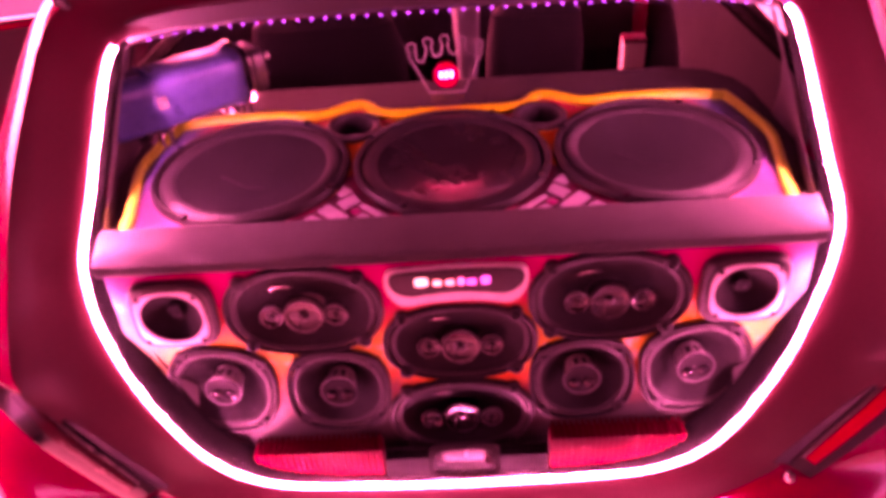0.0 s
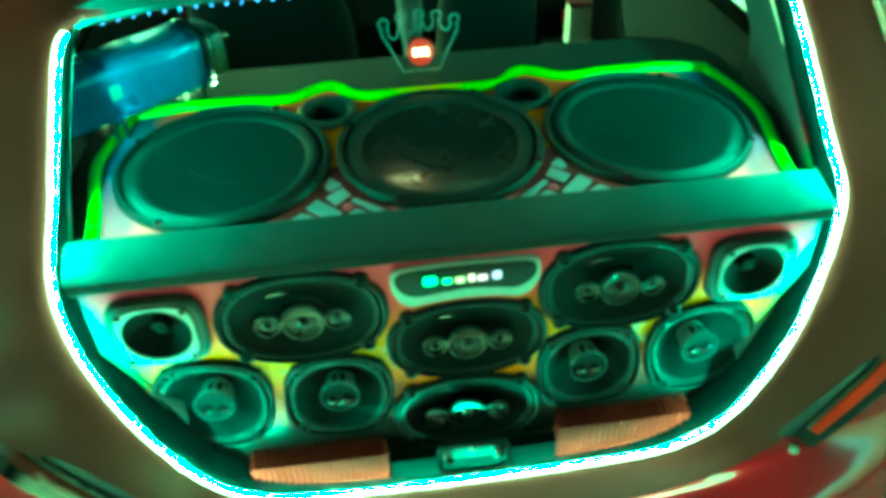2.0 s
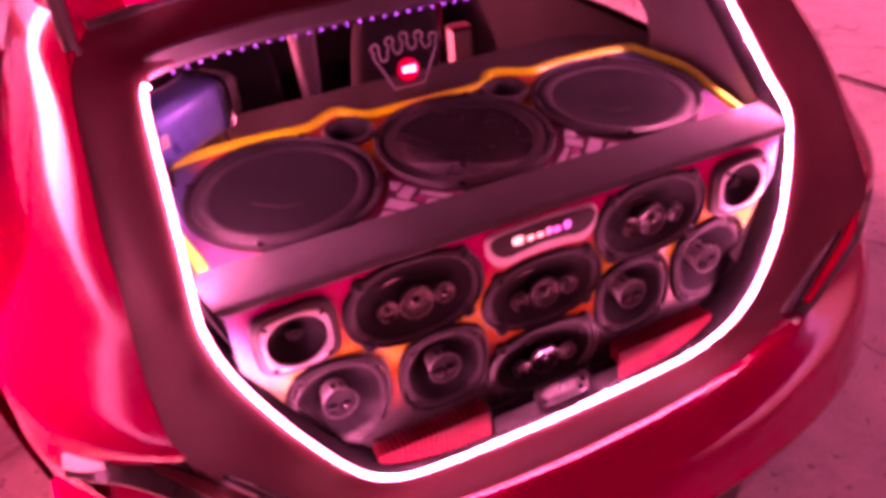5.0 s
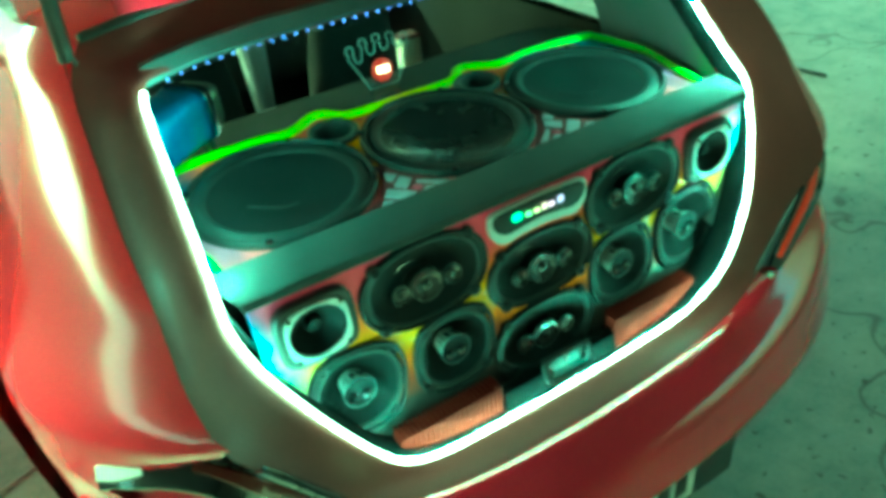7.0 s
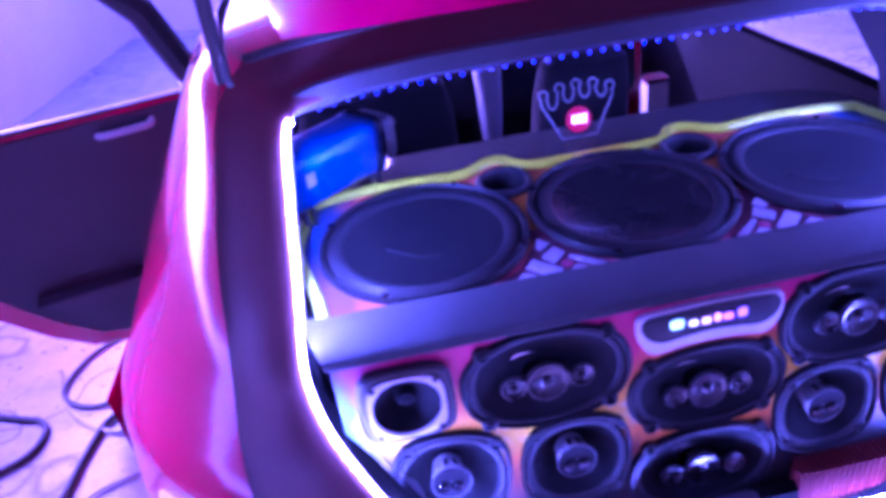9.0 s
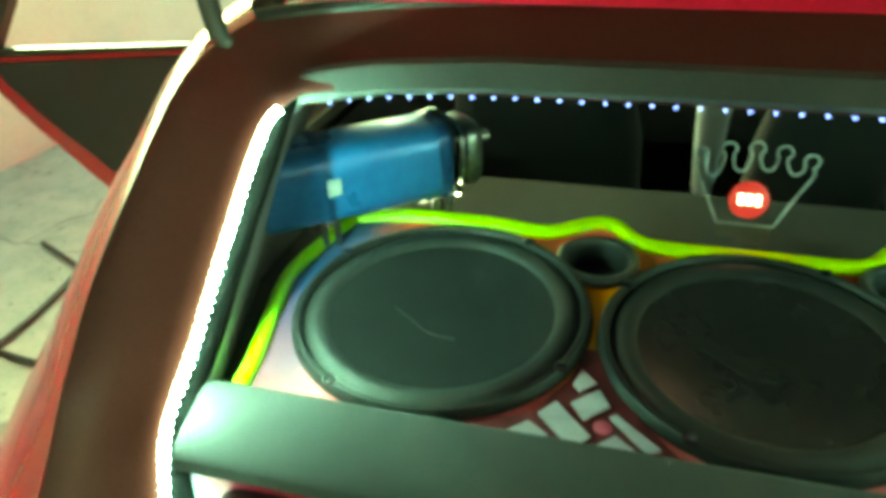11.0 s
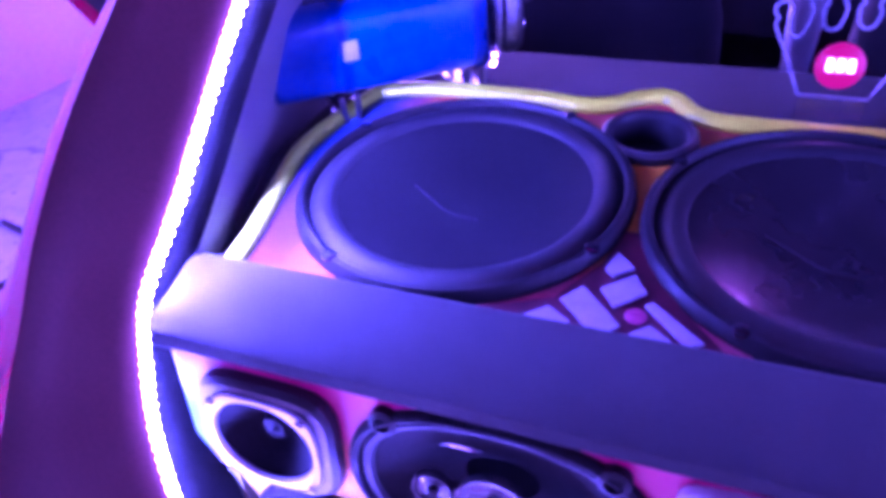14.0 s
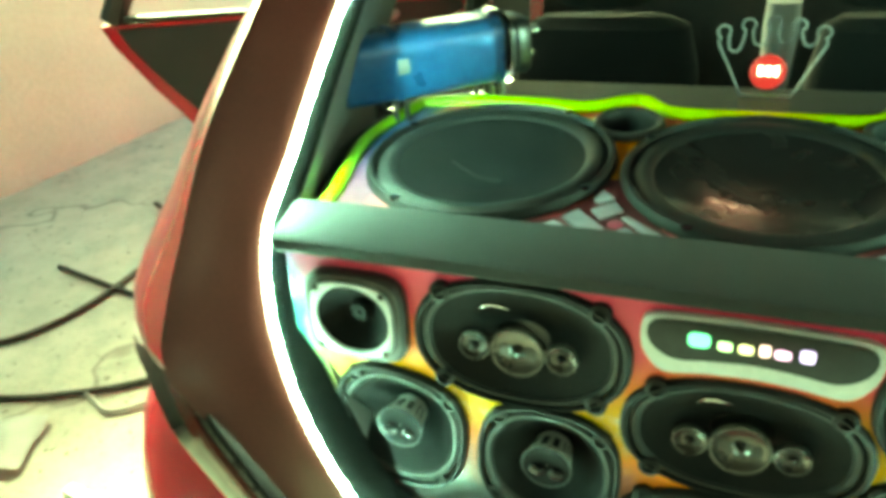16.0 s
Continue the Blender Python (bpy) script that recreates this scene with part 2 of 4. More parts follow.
M = {
    "red": surface("red_car_paint", (0.38, 0.003, 0.026), (0.47, 0.004, 0.036), 0.22, 0.0, 300, 2.0, 0.02, 1.0, 0.5, 0.04),
    # the body red again, darkened and greyed to stand for shade
    "shaded": surface("shaded_red_paint", (0.062, 0.018, 0.018), (0.095, 0.030, 0.029), 0.5, 0.0, 300, 3.0, 0.05, 0.4, 0.30, 0.08, haze=0.22),
    "ampred": surface("red_anodised_case", (0.085, 0.009, 0.007), (0.13, 0.014, 0.010), 0.75, 0.0, 200, 8, 0.05, 0, 0.08),
    "pinkpaint": surface("pink_paint", (0.40, 0.06, 0.12), (0.55, 0.10, 0.18), 0.4, 0, 90, 12, 0.05),
    "seal": surface("black_rubber", (0.008, 0.008, 0.009), (0.025, 0.025, 0.027), 0.6, 0, 120, 9, 0.2),
    "headtrim": surface("dark_grey_header_vinyl", (0.035, 0.036, 0.040), (0.065, 0.066, 0.070), 0.7, 0, 500, 5, 0.4, dist=0.001),
    "plastic": surface("black_plastic", (0.012, 0.012, 0.013), (0.034, 0.034, 0.036), 0.42, 0, 400, 7, 0.25, dist=0.0008),
    "grained": surface("grained_grey_trim", (0.050, 0.052, 0.056), (0.095, 0.098, 0.105), 0.62, 0, 700, 5, 0.5, dist=0.001),
    "doortrim": surface("dark_door_vinyl", (0.014, 0.014, 0.017), (0.030, 0.030, 0.034), 0.6, 0, 700, 5, 0.4, dist=0.001),
    "palegrey": surface("pale_grey_trim", (0.30, 0.31, 0.33), (0.46, 0.47, 0.49), 0.65, 0, 500, 5, 0.3, dist=0.001),
    "sidetrim": surface("mid_grey_boot_trim", (0.18, 0.18, 0.185), (0.27, 0.27, 0.28), 0.8, 0, 500, 3, 0.3, dist=0.001),
    "lining": surface("grey_roof_lining", (0.12, 0.12, 0.125), (0.20, 0.20, 0.21), 0.85, 0, 500, 3, 0.3, dist=0.001),
    "cone": surface("pressed_paper_cone", (0.006, 0.006, 0.007), (0.014, 0.014, 0.015), 0.72, 0, 260, 14, 0.35, 0, 0.14, dist=0.001),
    "polycone": surface("glossy_dark_cone", (0.010, 0.008, 0.009), (0.022, 0.018, 0.019), 0.26, 0, 90, 12, 0.1, 0.3),
    "roll": surface("rubber_surround", (0.008, 0.008, 0.009), (0.018, 0.018, 0.019), 0.58, 0, 200, 16, 0.15, dist=0.001),
    "basket": surface("painted_black_frame", (0.006, 0.006, 0.007), (0.015, 0.015, 0.016), 0.50, 0, 300, 18, 0.12, 0.0, 0.28, dist=0.001),
    "screw": surface("dark_screw_steel", (0.10, 0.10, 0.105), (0.30, 0.30, 0.31), 0.3, 1.0, 200, 30, 0.1),
    "chrome": surface("scuffed_chrome", (0.42, 0.42, 0.44), (0.66, 0.66, 0.68), 0.2, 1.0, 90, 20, 0.05),
    "silver": surface("satin_silver", (0.42, 0.42, 0.43), (0.60, 0.60, 0.61), 0.35, 0.25, 200, 22, 0.08),
    "post": surface("pale_printed_post", (0.50, 0.50, 0.48), (0.70, 0.70, 0.68), 0.5, 0, 200, 30, 0.05),
    "flange": surface("matt_black_flange", (0.003, 0.003, 0.003), (0.007, 0.007, 0.007), 0.9, 0, 200, 9, 0.1, 0, 0.05),
    "print": surface("pale_print", (0.16, 0.17, 0.19), (0.26, 0.27, 0.29), 0.4, 0, 200, 30, 0),
    "capblue": surface("blue_lacquer", (0.022, 0.085, 0.28), (0.05, 0.15, 0.40), 0.28, 0.35, 60, 7, 0.04, 0.6),
    "acrylic": clear("clear_acrylic", (0.97, 0.98, 1.0)),
    "white": surface("white_plastic", (0.55, 0.55, 0.55), (0.76, 0.76, 0.75), 0.35, 0, 150, 9, 0.08),
    "gloss": surface("gloss_black", (0.004, 0.004, 0.006), (0.012, 0.012, 0.016), 0.1, 0, 60, 9, 0, 0.5),
    "brickwhite": surface("pale_lavender_paint", (0.30, 0.28, 0.34), (0.48, 0.46, 0.52), 0.35, 0, 70, 16, 0.1),
    "carpet": tex_woven("ledge_carpet", 0.014, 0.036),
    "felt": tex_woven("top_carpet", 0.013, 0.030),
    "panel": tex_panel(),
    "board": tex_board(),
    "rim": tex_rim(),
    "concrete": tex_concrete(),
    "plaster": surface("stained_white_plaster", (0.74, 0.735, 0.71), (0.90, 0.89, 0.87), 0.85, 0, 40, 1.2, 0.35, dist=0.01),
    # kept dark so the added walls and slab throw back little light
    "render": surface("dark_blocker_grey", (0.10, 0.098, 0.092), (0.19, 0.185, 0.175), 0.9, 0, 40, 1.2, 0.4, dist=0.01),
    "maroon": surface("maroon_paint", (0.035, 0.008, 0.010), (0.14, 0.02, 0.03), 0.35, 0, 60, 20, 0.1),
    "lens": surface("red_lamp_lens", (0.72, 0.02, 0.02), (0.85, 0.04, 0.03), 0.4, 0, 200, 20, 0.05, 0.1, 0.3),
    # dark copy of the red lens, for the lamp that catches no daylight
    "unlit": surface("unlit_lamp_lens", (0.05, 0.006, 0.006), (0.09, 0.010, 0.010), 0.25, 0, 200, 20, 0.05, 0.4, 0.4),
    "glass": clear("tinted_window_glass", (0.88, 0.90, 0.90), 0.0, 1.02),
    "fabric": surface("dark_seat_cloth", (0.007, 0.007, 0.008), (0.018, 0.018, 0.020), 0.95, 0, 500, 6, 0.5),
    "palepatch": surface("pale_grey_patch", (0.26, 0.27, 0.28), (0.38, 0.39, 0.40), 0.9, 0, 400, 6, 0.4),
    "creampatch": surface("cream_patch", (0.72, 0.66, 0.56), (0.84, 0.79, 0.70), 0.8, 0, 150, 6, 0.2),
    "tyre": surface("tyre_rubber", (0.010, 0.010, 0.011), (0.03, 0.03, 0.03), 0.8, 0, 80, 6, 0.4),
    "alloy": surface("grey_alloy", (0.35, 0.35, 0.36), (0.55, 0.55, 0.56), 0.35, 0.9, 90, 9, 0.1),
    "plate": surface("plate_enamel", (0.45, 0.46, 0.46), (0.60, 0.61, 0.61), 0.4, 0, 120, 9, 0.1),
    "cable": surface("black_cable_sheath", (0.010, 0.010, 0.011), (0.035, 0.035, 0.035), 0.5, 0, 90, 9, 0.1),
    "greycable": surface("grey_cable_sheath", (0.30, 0.30, 0.31), (0.45, 0.45, 0.46), 0.55, 0, 90, 9, 0.1),
    "strip": glow("led_strip_light", TUBE, TUBE_POWER),
    "diode": glow("diode_light", LED, LED_POWER),
    "edge": surface("polished_acrylic_edge", (0.22, 0.23, 0.25), (0.42, 0.43, 0.46), 0.2, 0, 120, 30, 0.05),
    "bead": glow("led_bead_light", (0.16, 0.18, 1.0), 0.55),
    "redglow": glow("red_badge_light", (1.0, 0.04, 0.07), 0.035, (0.10, 0.006, 0.010)),
    "whiteglow": glow("pale_red_digits", (1.0, 0.55, 0.55), 1.0),
}
RAINBOW = [(0.30, 1.0, 0.62), (0.70, 1.0, 0.60), (1.0, 0.85, 0.55), (1.0, 0.55, 0.70), (0.90, 0.40, 1.0), (0.55, 0.35, 1.0)]
GLYPH = [glow("display_segment_light", c, 0.15) for c in RAINBOW]


# ---------------------------------------------------------------- mesh helpers
def mesh_of(name, bm, material, smooth=True):
    bmesh.ops.recalc_face_normals(bm, faces=bm.faces[:])
    me = bpy.data.meshes.new(name)
    bm.to_mesh(me)
    bm.free()
    me.materials.append(material)
    if smooth:
        me.shade_smooth()
        me.set_sharp_from_angle(angle=radians(38))
    return me


def thing(name, at=None, label="", category="", group="", kind=""):
    ob = new(name)
    ob.empty_display_size = 0.05
    if at is not None:
        ob.matrix_world = at
    return tagged(ob, label, category, group, kind)


def part(name, bm, material, parent, label="", kind=""):
    ob = new(name, mesh_of(name, bm, material))
    ob.parent = parent
    return tagged(ob, label, "", "", kind)


def solo(name, bm, material, label, category="", group="", kind="", at=None):
    ob = new(name, mesh_of(name, bm, material))
    if at is not None:
        ob.matrix_world = at
    return tagged(ob, label, category, group, kind)


def loft(rings, closed=True, cap=False, bm=None):
    """A skin over rings of equally many points."""
    bm = bm or bmesh.new()
    vs = [[bm.verts.new(p) for p in r] for r in rings]
    n = len(rings[0])
    for a, b in zip(vs, vs[1:]):
        for i in range(n if closed else n - 1):
            j = (i + 1) % n
            bm.faces.new((a[i], a[j], b[j], b[i]))
    if cap:
        for r in (vs[0], vs[-1]):
            bm.faces.new(r)
    return bm


def oval(a, b, n=40, p=2.0, z=0.0, cx=0.0, cy=0.0):
    """A superellipse as points in the local plane."""
    out = []
    for k in range(n):
        t = 2 * math.pi * k / n
        c, s = math.cos(t), math.sin(t)
        out.append((cx + a * math.copysign(abs(c) ** (2 / p), c), cy + b * math.copysign(abs(s) ** (2 / p), s), z))
    return out


def turned(profile, n=40, p=2.0, ratio=1.0, cap=False, bm=None, cx=0.0, cy=0.0):
    """A body of revolution (or its oval cousin) from rows of radius and height."""
    return loft([oval(max(r, 1e-4), max(r * ratio, 1e-4), n, p, z, cx, cy) for r, z in profile], True, cap, bm)


def box(size, at=(0, 0, 0), bevel=0.003, bm=None, turn=None):
    bm = bm or bmesh.new()
    tmp = bmesh.new()
    bmesh.ops.create_cube(tmp, size=1.0)
    bmesh.ops.scale(tmp, vec=size, verts=tmp.verts[:])
    if bevel:
        bmesh.ops.bevel(tmp, geom=tmp.edges[:], offset=bevel, segments=2, affect="EDGES", profile=0.7)
    mm = Matrix.Translation(at) @ (turn or Matrix.Identity(4))
    bmesh.ops.transform(tmp, matrix=mm, verts=tmp.verts[:])
    keep = {v: bm.verts.new(v.co) for v in tmp.verts}
    for f in tmp.faces:
        bm.faces.new([keep[v] for v in f.verts])
    tmp.free()
    return bm


def spline(points, per=6, closed=False):
    """A smooth line through points."""
    pts = [Vector(p) for p in points]
    n, out = len(pts), []
    for i in range(n if closed else n - 1):
        g = (lambda k: pts[k % n]) if closed else (lambda k: pts[min(max(k, 0), n - 1)])
        a, b, c, d = g(i - 1), g(i), g(i + 1), g(i + 2)
        for k in range(per):
            t = k / per
            out.append(0.5 * (2 * b + (c - a) * t + (2 * a - 5 * b + 4 * c - d) * t * t + (3 * b - a - 3 * c + d) * t ** 3))
    if not closed:
        out.append(pts[-1])
    return out


def tube(points, r, n=8, closed=False, flat=1.0, up=(0, 0, 1), bm=None):
    """A round or flattened pipe along a line."""
    pts = [Vector(p) for p in points]
    rings = []
    for i, p in enumerate(pts):
        a = pts[i - 1] if (i or closed) else p
        b = pts[(i + 1) % len(pts)] if (i + 1 < len(pts) or closed) else p
        d = (b - a).normalized()
        u = Vector(up)
        s = d.cross(u)
        s = s.normalized() if s.length > 1e-4 else d.orthogonal().normalized()
        w = s.cross(d).normalized()
        rings.append([p + r * (math.cos(2 * math.pi * k / n) * s + flat * math.sin(2 * math.pi * k / n) * w) for k in range(n)])
    if closed:
        rings.append(rings[0])
    bm = loft(rings, True, not closed, bm)
    if closed:
        bmesh.ops.remove_doubles(bm, verts=bm.verts[:], dist=1e-6)
    return bm


def slab(outline, thick, bevel=0.0, bm=None):
    """A plate from an outline in the local plane, its top at z = 0."""
    own = bmesh.new()
    top = own.faces.new([own.verts.new((x, y, 0)) for x, y in outline])
    r = bmesh.ops.extrude_face_region(own, geom=[top])
    low = [v for v in r["geom"] if isinstance(v, bmesh.types.BMVert)]
    bmesh.ops.translate(own, vec=(0, 0, -thick), verts=low)
    if bevel:
        bmesh.ops.bevel(own, geom=own.edges[:], offset=bevel, segments=2, affect="EDGES", profile=0.7)
    return own


def pierced(outline, holes, thick):
    """A plate with openings right through it, its top at z = 0."""
    bm = bmesh.new()
    loops = [[(p[0], p[1]) for p in outline]] + [[(p[0], p[1]) for p in h] for h in holes]
    tops, lows = [], []
    for lp in loops:
        t = [bm.verts.new((x, y, 0)) for x, y in lp]
        lo = [bm.verts.new((x, y, -thick)) for x, y in lp]
        for ring in (t, lo):
            (tops if ring is t else lows).extend(bm.edges.new((ring[i], ring[(i + 1) % len(ring)])) for i in range(len(ring)))
        for i in range(len(t)):
            j = (i + 1) % len(t)
            bm.faces.new((t[i], t[j], lo[j], lo[i]))
    for es in (tops, lows):
        bmesh.ops.triangle_fill(bm, use_beauty=True, use_dissolve=False, edges=es)
    return bm


def frame_at(origin, x, y, z):
    m = Matrix.Identity(4)
    for k, v in enumerate((x, y, z, origin)):
        for r in range(3):
            m[r][k] = v[r]
    return m


PV = Vector((0, 0.09, 1)).normalized()
PANEL = frame_at((0, 1.10, 0.90), (1, 0, 0), PV, Vector((1, 0, 0)).cross(PV))
BV = Vector((0, 1, 0.05)).normalized()
BOARD = frame_at((0, 1.36, 1.07), (1, 0, 0), BV, Vector((1, 0, 0)).cross(BV))


def on(frame_, u, v, n=0.0, turn=0.0):
    return frame_ @ Matrix.Translation((u, v, n)) @ Matrix.Rotation(radians(turn), 4, "Z")


# ---------------------------------------------------------------- ground and yard
def ground():
    bm = bmesh.new()
    bmesh.ops.create_grid(bm, x_segments=60, y_segments=60, size=30)
    for v in bm.verts:
        v.co.z = 0.004 * noise.noise((v.co.x * 0.4, v.co.y * 0.4, 0))
    solo("ground", bm, M["concrete"], "worn grey concrete yard with stains and cracks", "", "", "structure")


ground()


def wall(name, a, b, height, thick, label, skin="plaster"):
    a, b = Vector((*a, 0)), Vector((*b, 0))
    d = b - a
    bm = box((d.length, thick, height + 0.05), (0, 0, height / 2 - 0.025), 0.01)
    at = Matrix.Translation((a + b) / 2) @ Matrix.Rotation(math.atan2(d.y, d.x), 4, "Z")
    solo(name, bm, M[skin], label, "", "", "structure", at)


wall("wall_west", (-4.6, -4.5), (-2.75, 9.0), 1.9, 0.16, "stained whitewashed yard wall")
wall("wall_north", (-2.75, 9.0), (5.2, 9.0), 3.0, 0.16, "whitewashed wall at the front of the car")
# two dark walls added out of view to cut light on the car's rear
wall("wall_east", (5.2, -4.5), (5.2, 9.0), 3.0, 0.16, "unseen dark grey wall added to cut light beside the car", "render")
wall("wall_south", (-4.6, -4.5), (5.2, -4.5), 3.0, 0.16, "unseen dark grey wall added to cut light behind the car", "render")
# unseen slab in three pieces, added to block sky and sun over the car
slab_ = box((6.4, 9.55, 0.14), (0.40, 0.225, 2.72), 0.01)
box((2.0, 6.35, 0.14), (-3.80, -1.375, 2.72), 0.01, slab_)
box((4.6, 4.05, 0.14), (1.30, 7.025, 2.72), 0.01, slab_)
solo("sky_cover", slab_, M["render"], "unseen grey slab added to keep sky light off the car", "", "", "structure")

# ---------------------------------------------------------------- the car
car = thing("hatchback_car", None, "glossy red two-door hatchback with its tailgate and door open", "car")


def both(half):
    """A loop from its half: bottom middle to top middle, x to the right."""
    right = [Vector(p) for p in half]
    left = [Vector((-p.x, p.y, p.z)) for p in right[1:-1]]
    return right + left[::-1]


AP = [(0, 1.022, .673), (.2, 1.022, .678), (.298, 1.016, .697), (.357, 1.010, .735), (.392, 1.006, .782), (.425, 1.013, .83), (.474, 1.038, .907),
      (.517, 1.080, .981), (.539, 1.115, 1.038), (.542, 1.141, 1.088), (.537, 1.198, 1.14), (.531, 1.265, 1.207), (.522, 1.352, 1.288), (.508, 1.385, 1.305),
      (.47, 1.405, 1.316), (.3, 1.415, 1.318), (0, 1.415, 1.32)]
RD = [(0, .955, .655), (.2, .957, .662), (.36, .965, .685), (.45, .980, .718), (.488, .984, .762), (.535, .984, .835), (.58, .984, .905),
      (.610, .984, .966), (.622, 1.034, 1.028), (.62, 1.078, 1.085), (.617, 1.115, 1.136), (.617, 1.175, 1.196), (.61, 1.252, 1.263), (.597, 1.36, 1.345),
      (.56, 1.45, 1.378), (.3, 1.485, 1.392), (0, 1.49, 1.395)]
# the rear corner of the body, foot to roof: where each section leaves the opening or the lamp, and where it meets the flank
CORNER = [((.70, 1.07, .74), (.822, 1.24)), ((.735, 1.085, .84), (.828, 1.25)), ((.752, 1.095, .900), (.832, 1.26)), ((.612, .988, .955), (.836, 1.27)),
          ((.616, .996, .985), (.832, 1.29)), ((.622, 1.034, 1.028), (.815, 1.33)), ((.62, 1.078, 1.085), (.790, 1.39)), ((.617, 1.115, 1.136), (.768, 1.44)),
          ((.617, 1.175, 1.196), (.742, 1.48)), ((.61, 1.252, 1.263), (.71, 1.53)), ((.597, 1.36, 1.345), (.668, 1.60)), ((.56, 1.45, 1.378), (.63, 1.66))]


def toward(loop, k, dy, dz=0.0):
    """A loop drawn in about its middle by the factor k and moved."""
    c = Vector((0, 1.2, 1.0))
    return [Vector((p.x * k, p.y + dy, c.z + (p.z - c.z) * k + dz)) for p in loop]


ap, rd = [p + Vector((-.006 + .009 * min(1, max(0, (p.z - .98) / .12)), 0, 0)) for p in spline(both(AP), 3, True)], spline(both(RD), 3, True)


def blend(a, b, t, dy=0.0, dz=0.0):
    return [p.lerp(q, t) + Vector((0, dy, dz)) for p, q in zip(a, b)]


# the painted channel round the boot opening, with a rolled inner edge
part("boot_flange", loft([[p + Vector((0.018 * (1 if p.x > 0 else -1), 0.060, 0)) if p.z > 1.10 and abs(p.x) > .4 else p for p in toward(ap, 0.993, 0.062)], toward(ap, 0.993, 0.060), toward(ap, 0.995, 0.035), toward(ap, 0.998, 0.006), ap]), M["flange"], car, "black plastic flange")
# shade in the channel is put into its paint colour
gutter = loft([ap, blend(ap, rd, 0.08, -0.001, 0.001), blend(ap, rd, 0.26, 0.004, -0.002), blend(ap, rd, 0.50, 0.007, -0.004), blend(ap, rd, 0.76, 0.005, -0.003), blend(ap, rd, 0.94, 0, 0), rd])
part("boot_opening_frame", gutter, M["shaded"], car, "red paint darkened to stand for shade")


def quarter(side):
    rows = []
    for p, (xs, ys) in CORNER:
        row = []
        for k in range(15):
            t = radians(90 * k / 14)
            flat = k / 14
            bx, by = 0.45 * math.sin(t) ** 0.8 + 0.55 * flat, 0.45 * (1 - math.cos(t) ** 0.8) + 0.55 * flat
            row.append((side * (p[0] + (xs - p[0]) * bx), p[1] + (ys - p[1]) * by, p[2] + 0.010 * math.sin(2 * t)))
        for f, out in ((0.12, 0.008), (0.26, 0.012), (0.40, 0.012)):
            row.append((side * (xs + out), ys + f, p[2]))
        rows.append([Vector(q) for q in row])
    cols = [spline([r[c] for r in rows], 3) for c in range(len(rows[0]))]
    return loft([[c[i] for c in cols] for i in range(len(cols[0]))], False)


for side in (-1, 1):
    part("quarter_panel", quarter(side), M["red"], car)


def lower_side(side):
    """The flank below the windows, from the wheel arch to the nose."""
    rows = []
    for z, x in ((0.96, .860), (0.80, .855), (0.60, .84), (0.40, .82), (0.22, .79)):
        rows.append([(side * (x - 0.10 * max(0, (y - 3.6) / 0.7) ** 2), y, z - 0.05 * max(0, (y - 3.4))) for y in (1.28, 1.5, 1.9, 2.3, 2.7, 3.1, 3.5, 3.8, 4.05, 4.3)])
    return loft(rows, False)


for side in (-1, 1):
    part("flank", lower_side(side), M["red"], car)

for side in (-1, 1):
    part("cabin_side_trim", loft([[(side * x, y, z) for y in (1.74, 2.0, 2.6, 3.2)] for x, z in ((.785, .985), (.79, .95), (.79, .60), (.77, .30))], False), M["plastic"], car)
NB = 14


def resample(points, n):
    pts = [Vector(p) for p in points]
    acc = [0.0]
    for a, b in zip(pts, pts[1:]):
        acc.append(acc[-1] + (b - a).length)
    out = []
    for k in range(n):
        d = acc[-1] * k / (n - 1)
        i = max(j for j in range(len(pts)) if acc[j] <= d + 1e-9)
        i = min(i, len(pts) - 2)
        out.append(pts[i].lerp(pts[i + 1], (d - acc[i]) / (acc[i + 1] - acc[i])))
    return out


def bumper_row(y0, depth, w, z0, z1, power=2.0):
    out = []
    for k in range(NB):
        t = radians(90 * k / (NB - 1))
        f = k / (NB - 1)
        out.append(Vector((w * math.sin(t) ** 0.9, y0 + depth * (1 - math.cos(t) ** 0.75), z0 + (z1 - z0) * f ** power)))
    return out


def bumper_skin():
    top = resample(spline(RD[0:7], 4), NB)
    rows = [top, blend(top, bumper_row(.90, .27, .80, .662, .83), 0.5, 0.0, 0.010), bumper_row(.90, .27, .80, .655, .83), bumper_row(.855, .33, .825, .625, .77),
            bumper_row(.825, .37, .838, .565, .66), bumper_row(.818, .38, .84, .535, .58), bumper_row(.868, .35, .835, .50, .53), bumper_row(.890, .34, .832, .36, .38), bumper_row(.915, .33, .80, .22, .22)]
    full = [[Vector((-p.x, p.y, p.z)) for p in r[:0:-1]] + r for r in rows]
    cols = [spline([r[c] for r in full], 3) for c in range(len(full[0]))]
    return loft([[c[i] for c in cols] for i in range(len(cols[0]))], False)


bumper = part("rear_bumper", bumper_skin(), M["red"], car)
recess = bmesh.new()
box((0.66, 0.02, 0.17), (0, 0.880, 0.42), 0.008, recess)
plate_recess = part("plate_recess", recess, M["plastic"], bumper, "black plastic plate recess")
number_plate = part("number_plate", box((0.40, 0.006, 0.13), (0, 0.866, 0.425), 0.003), M["plate"], bumper, "grey number plate with dark bars")
for k in range(7):
    part("plate_bar", box((0.034, 0.003, 0.062), (-0.155 + 0.05 * k + (0.02 if k > 2 else 0) - 0.005, 0.8625, 0.418), 0.0008), M["plastic"], number_plate)


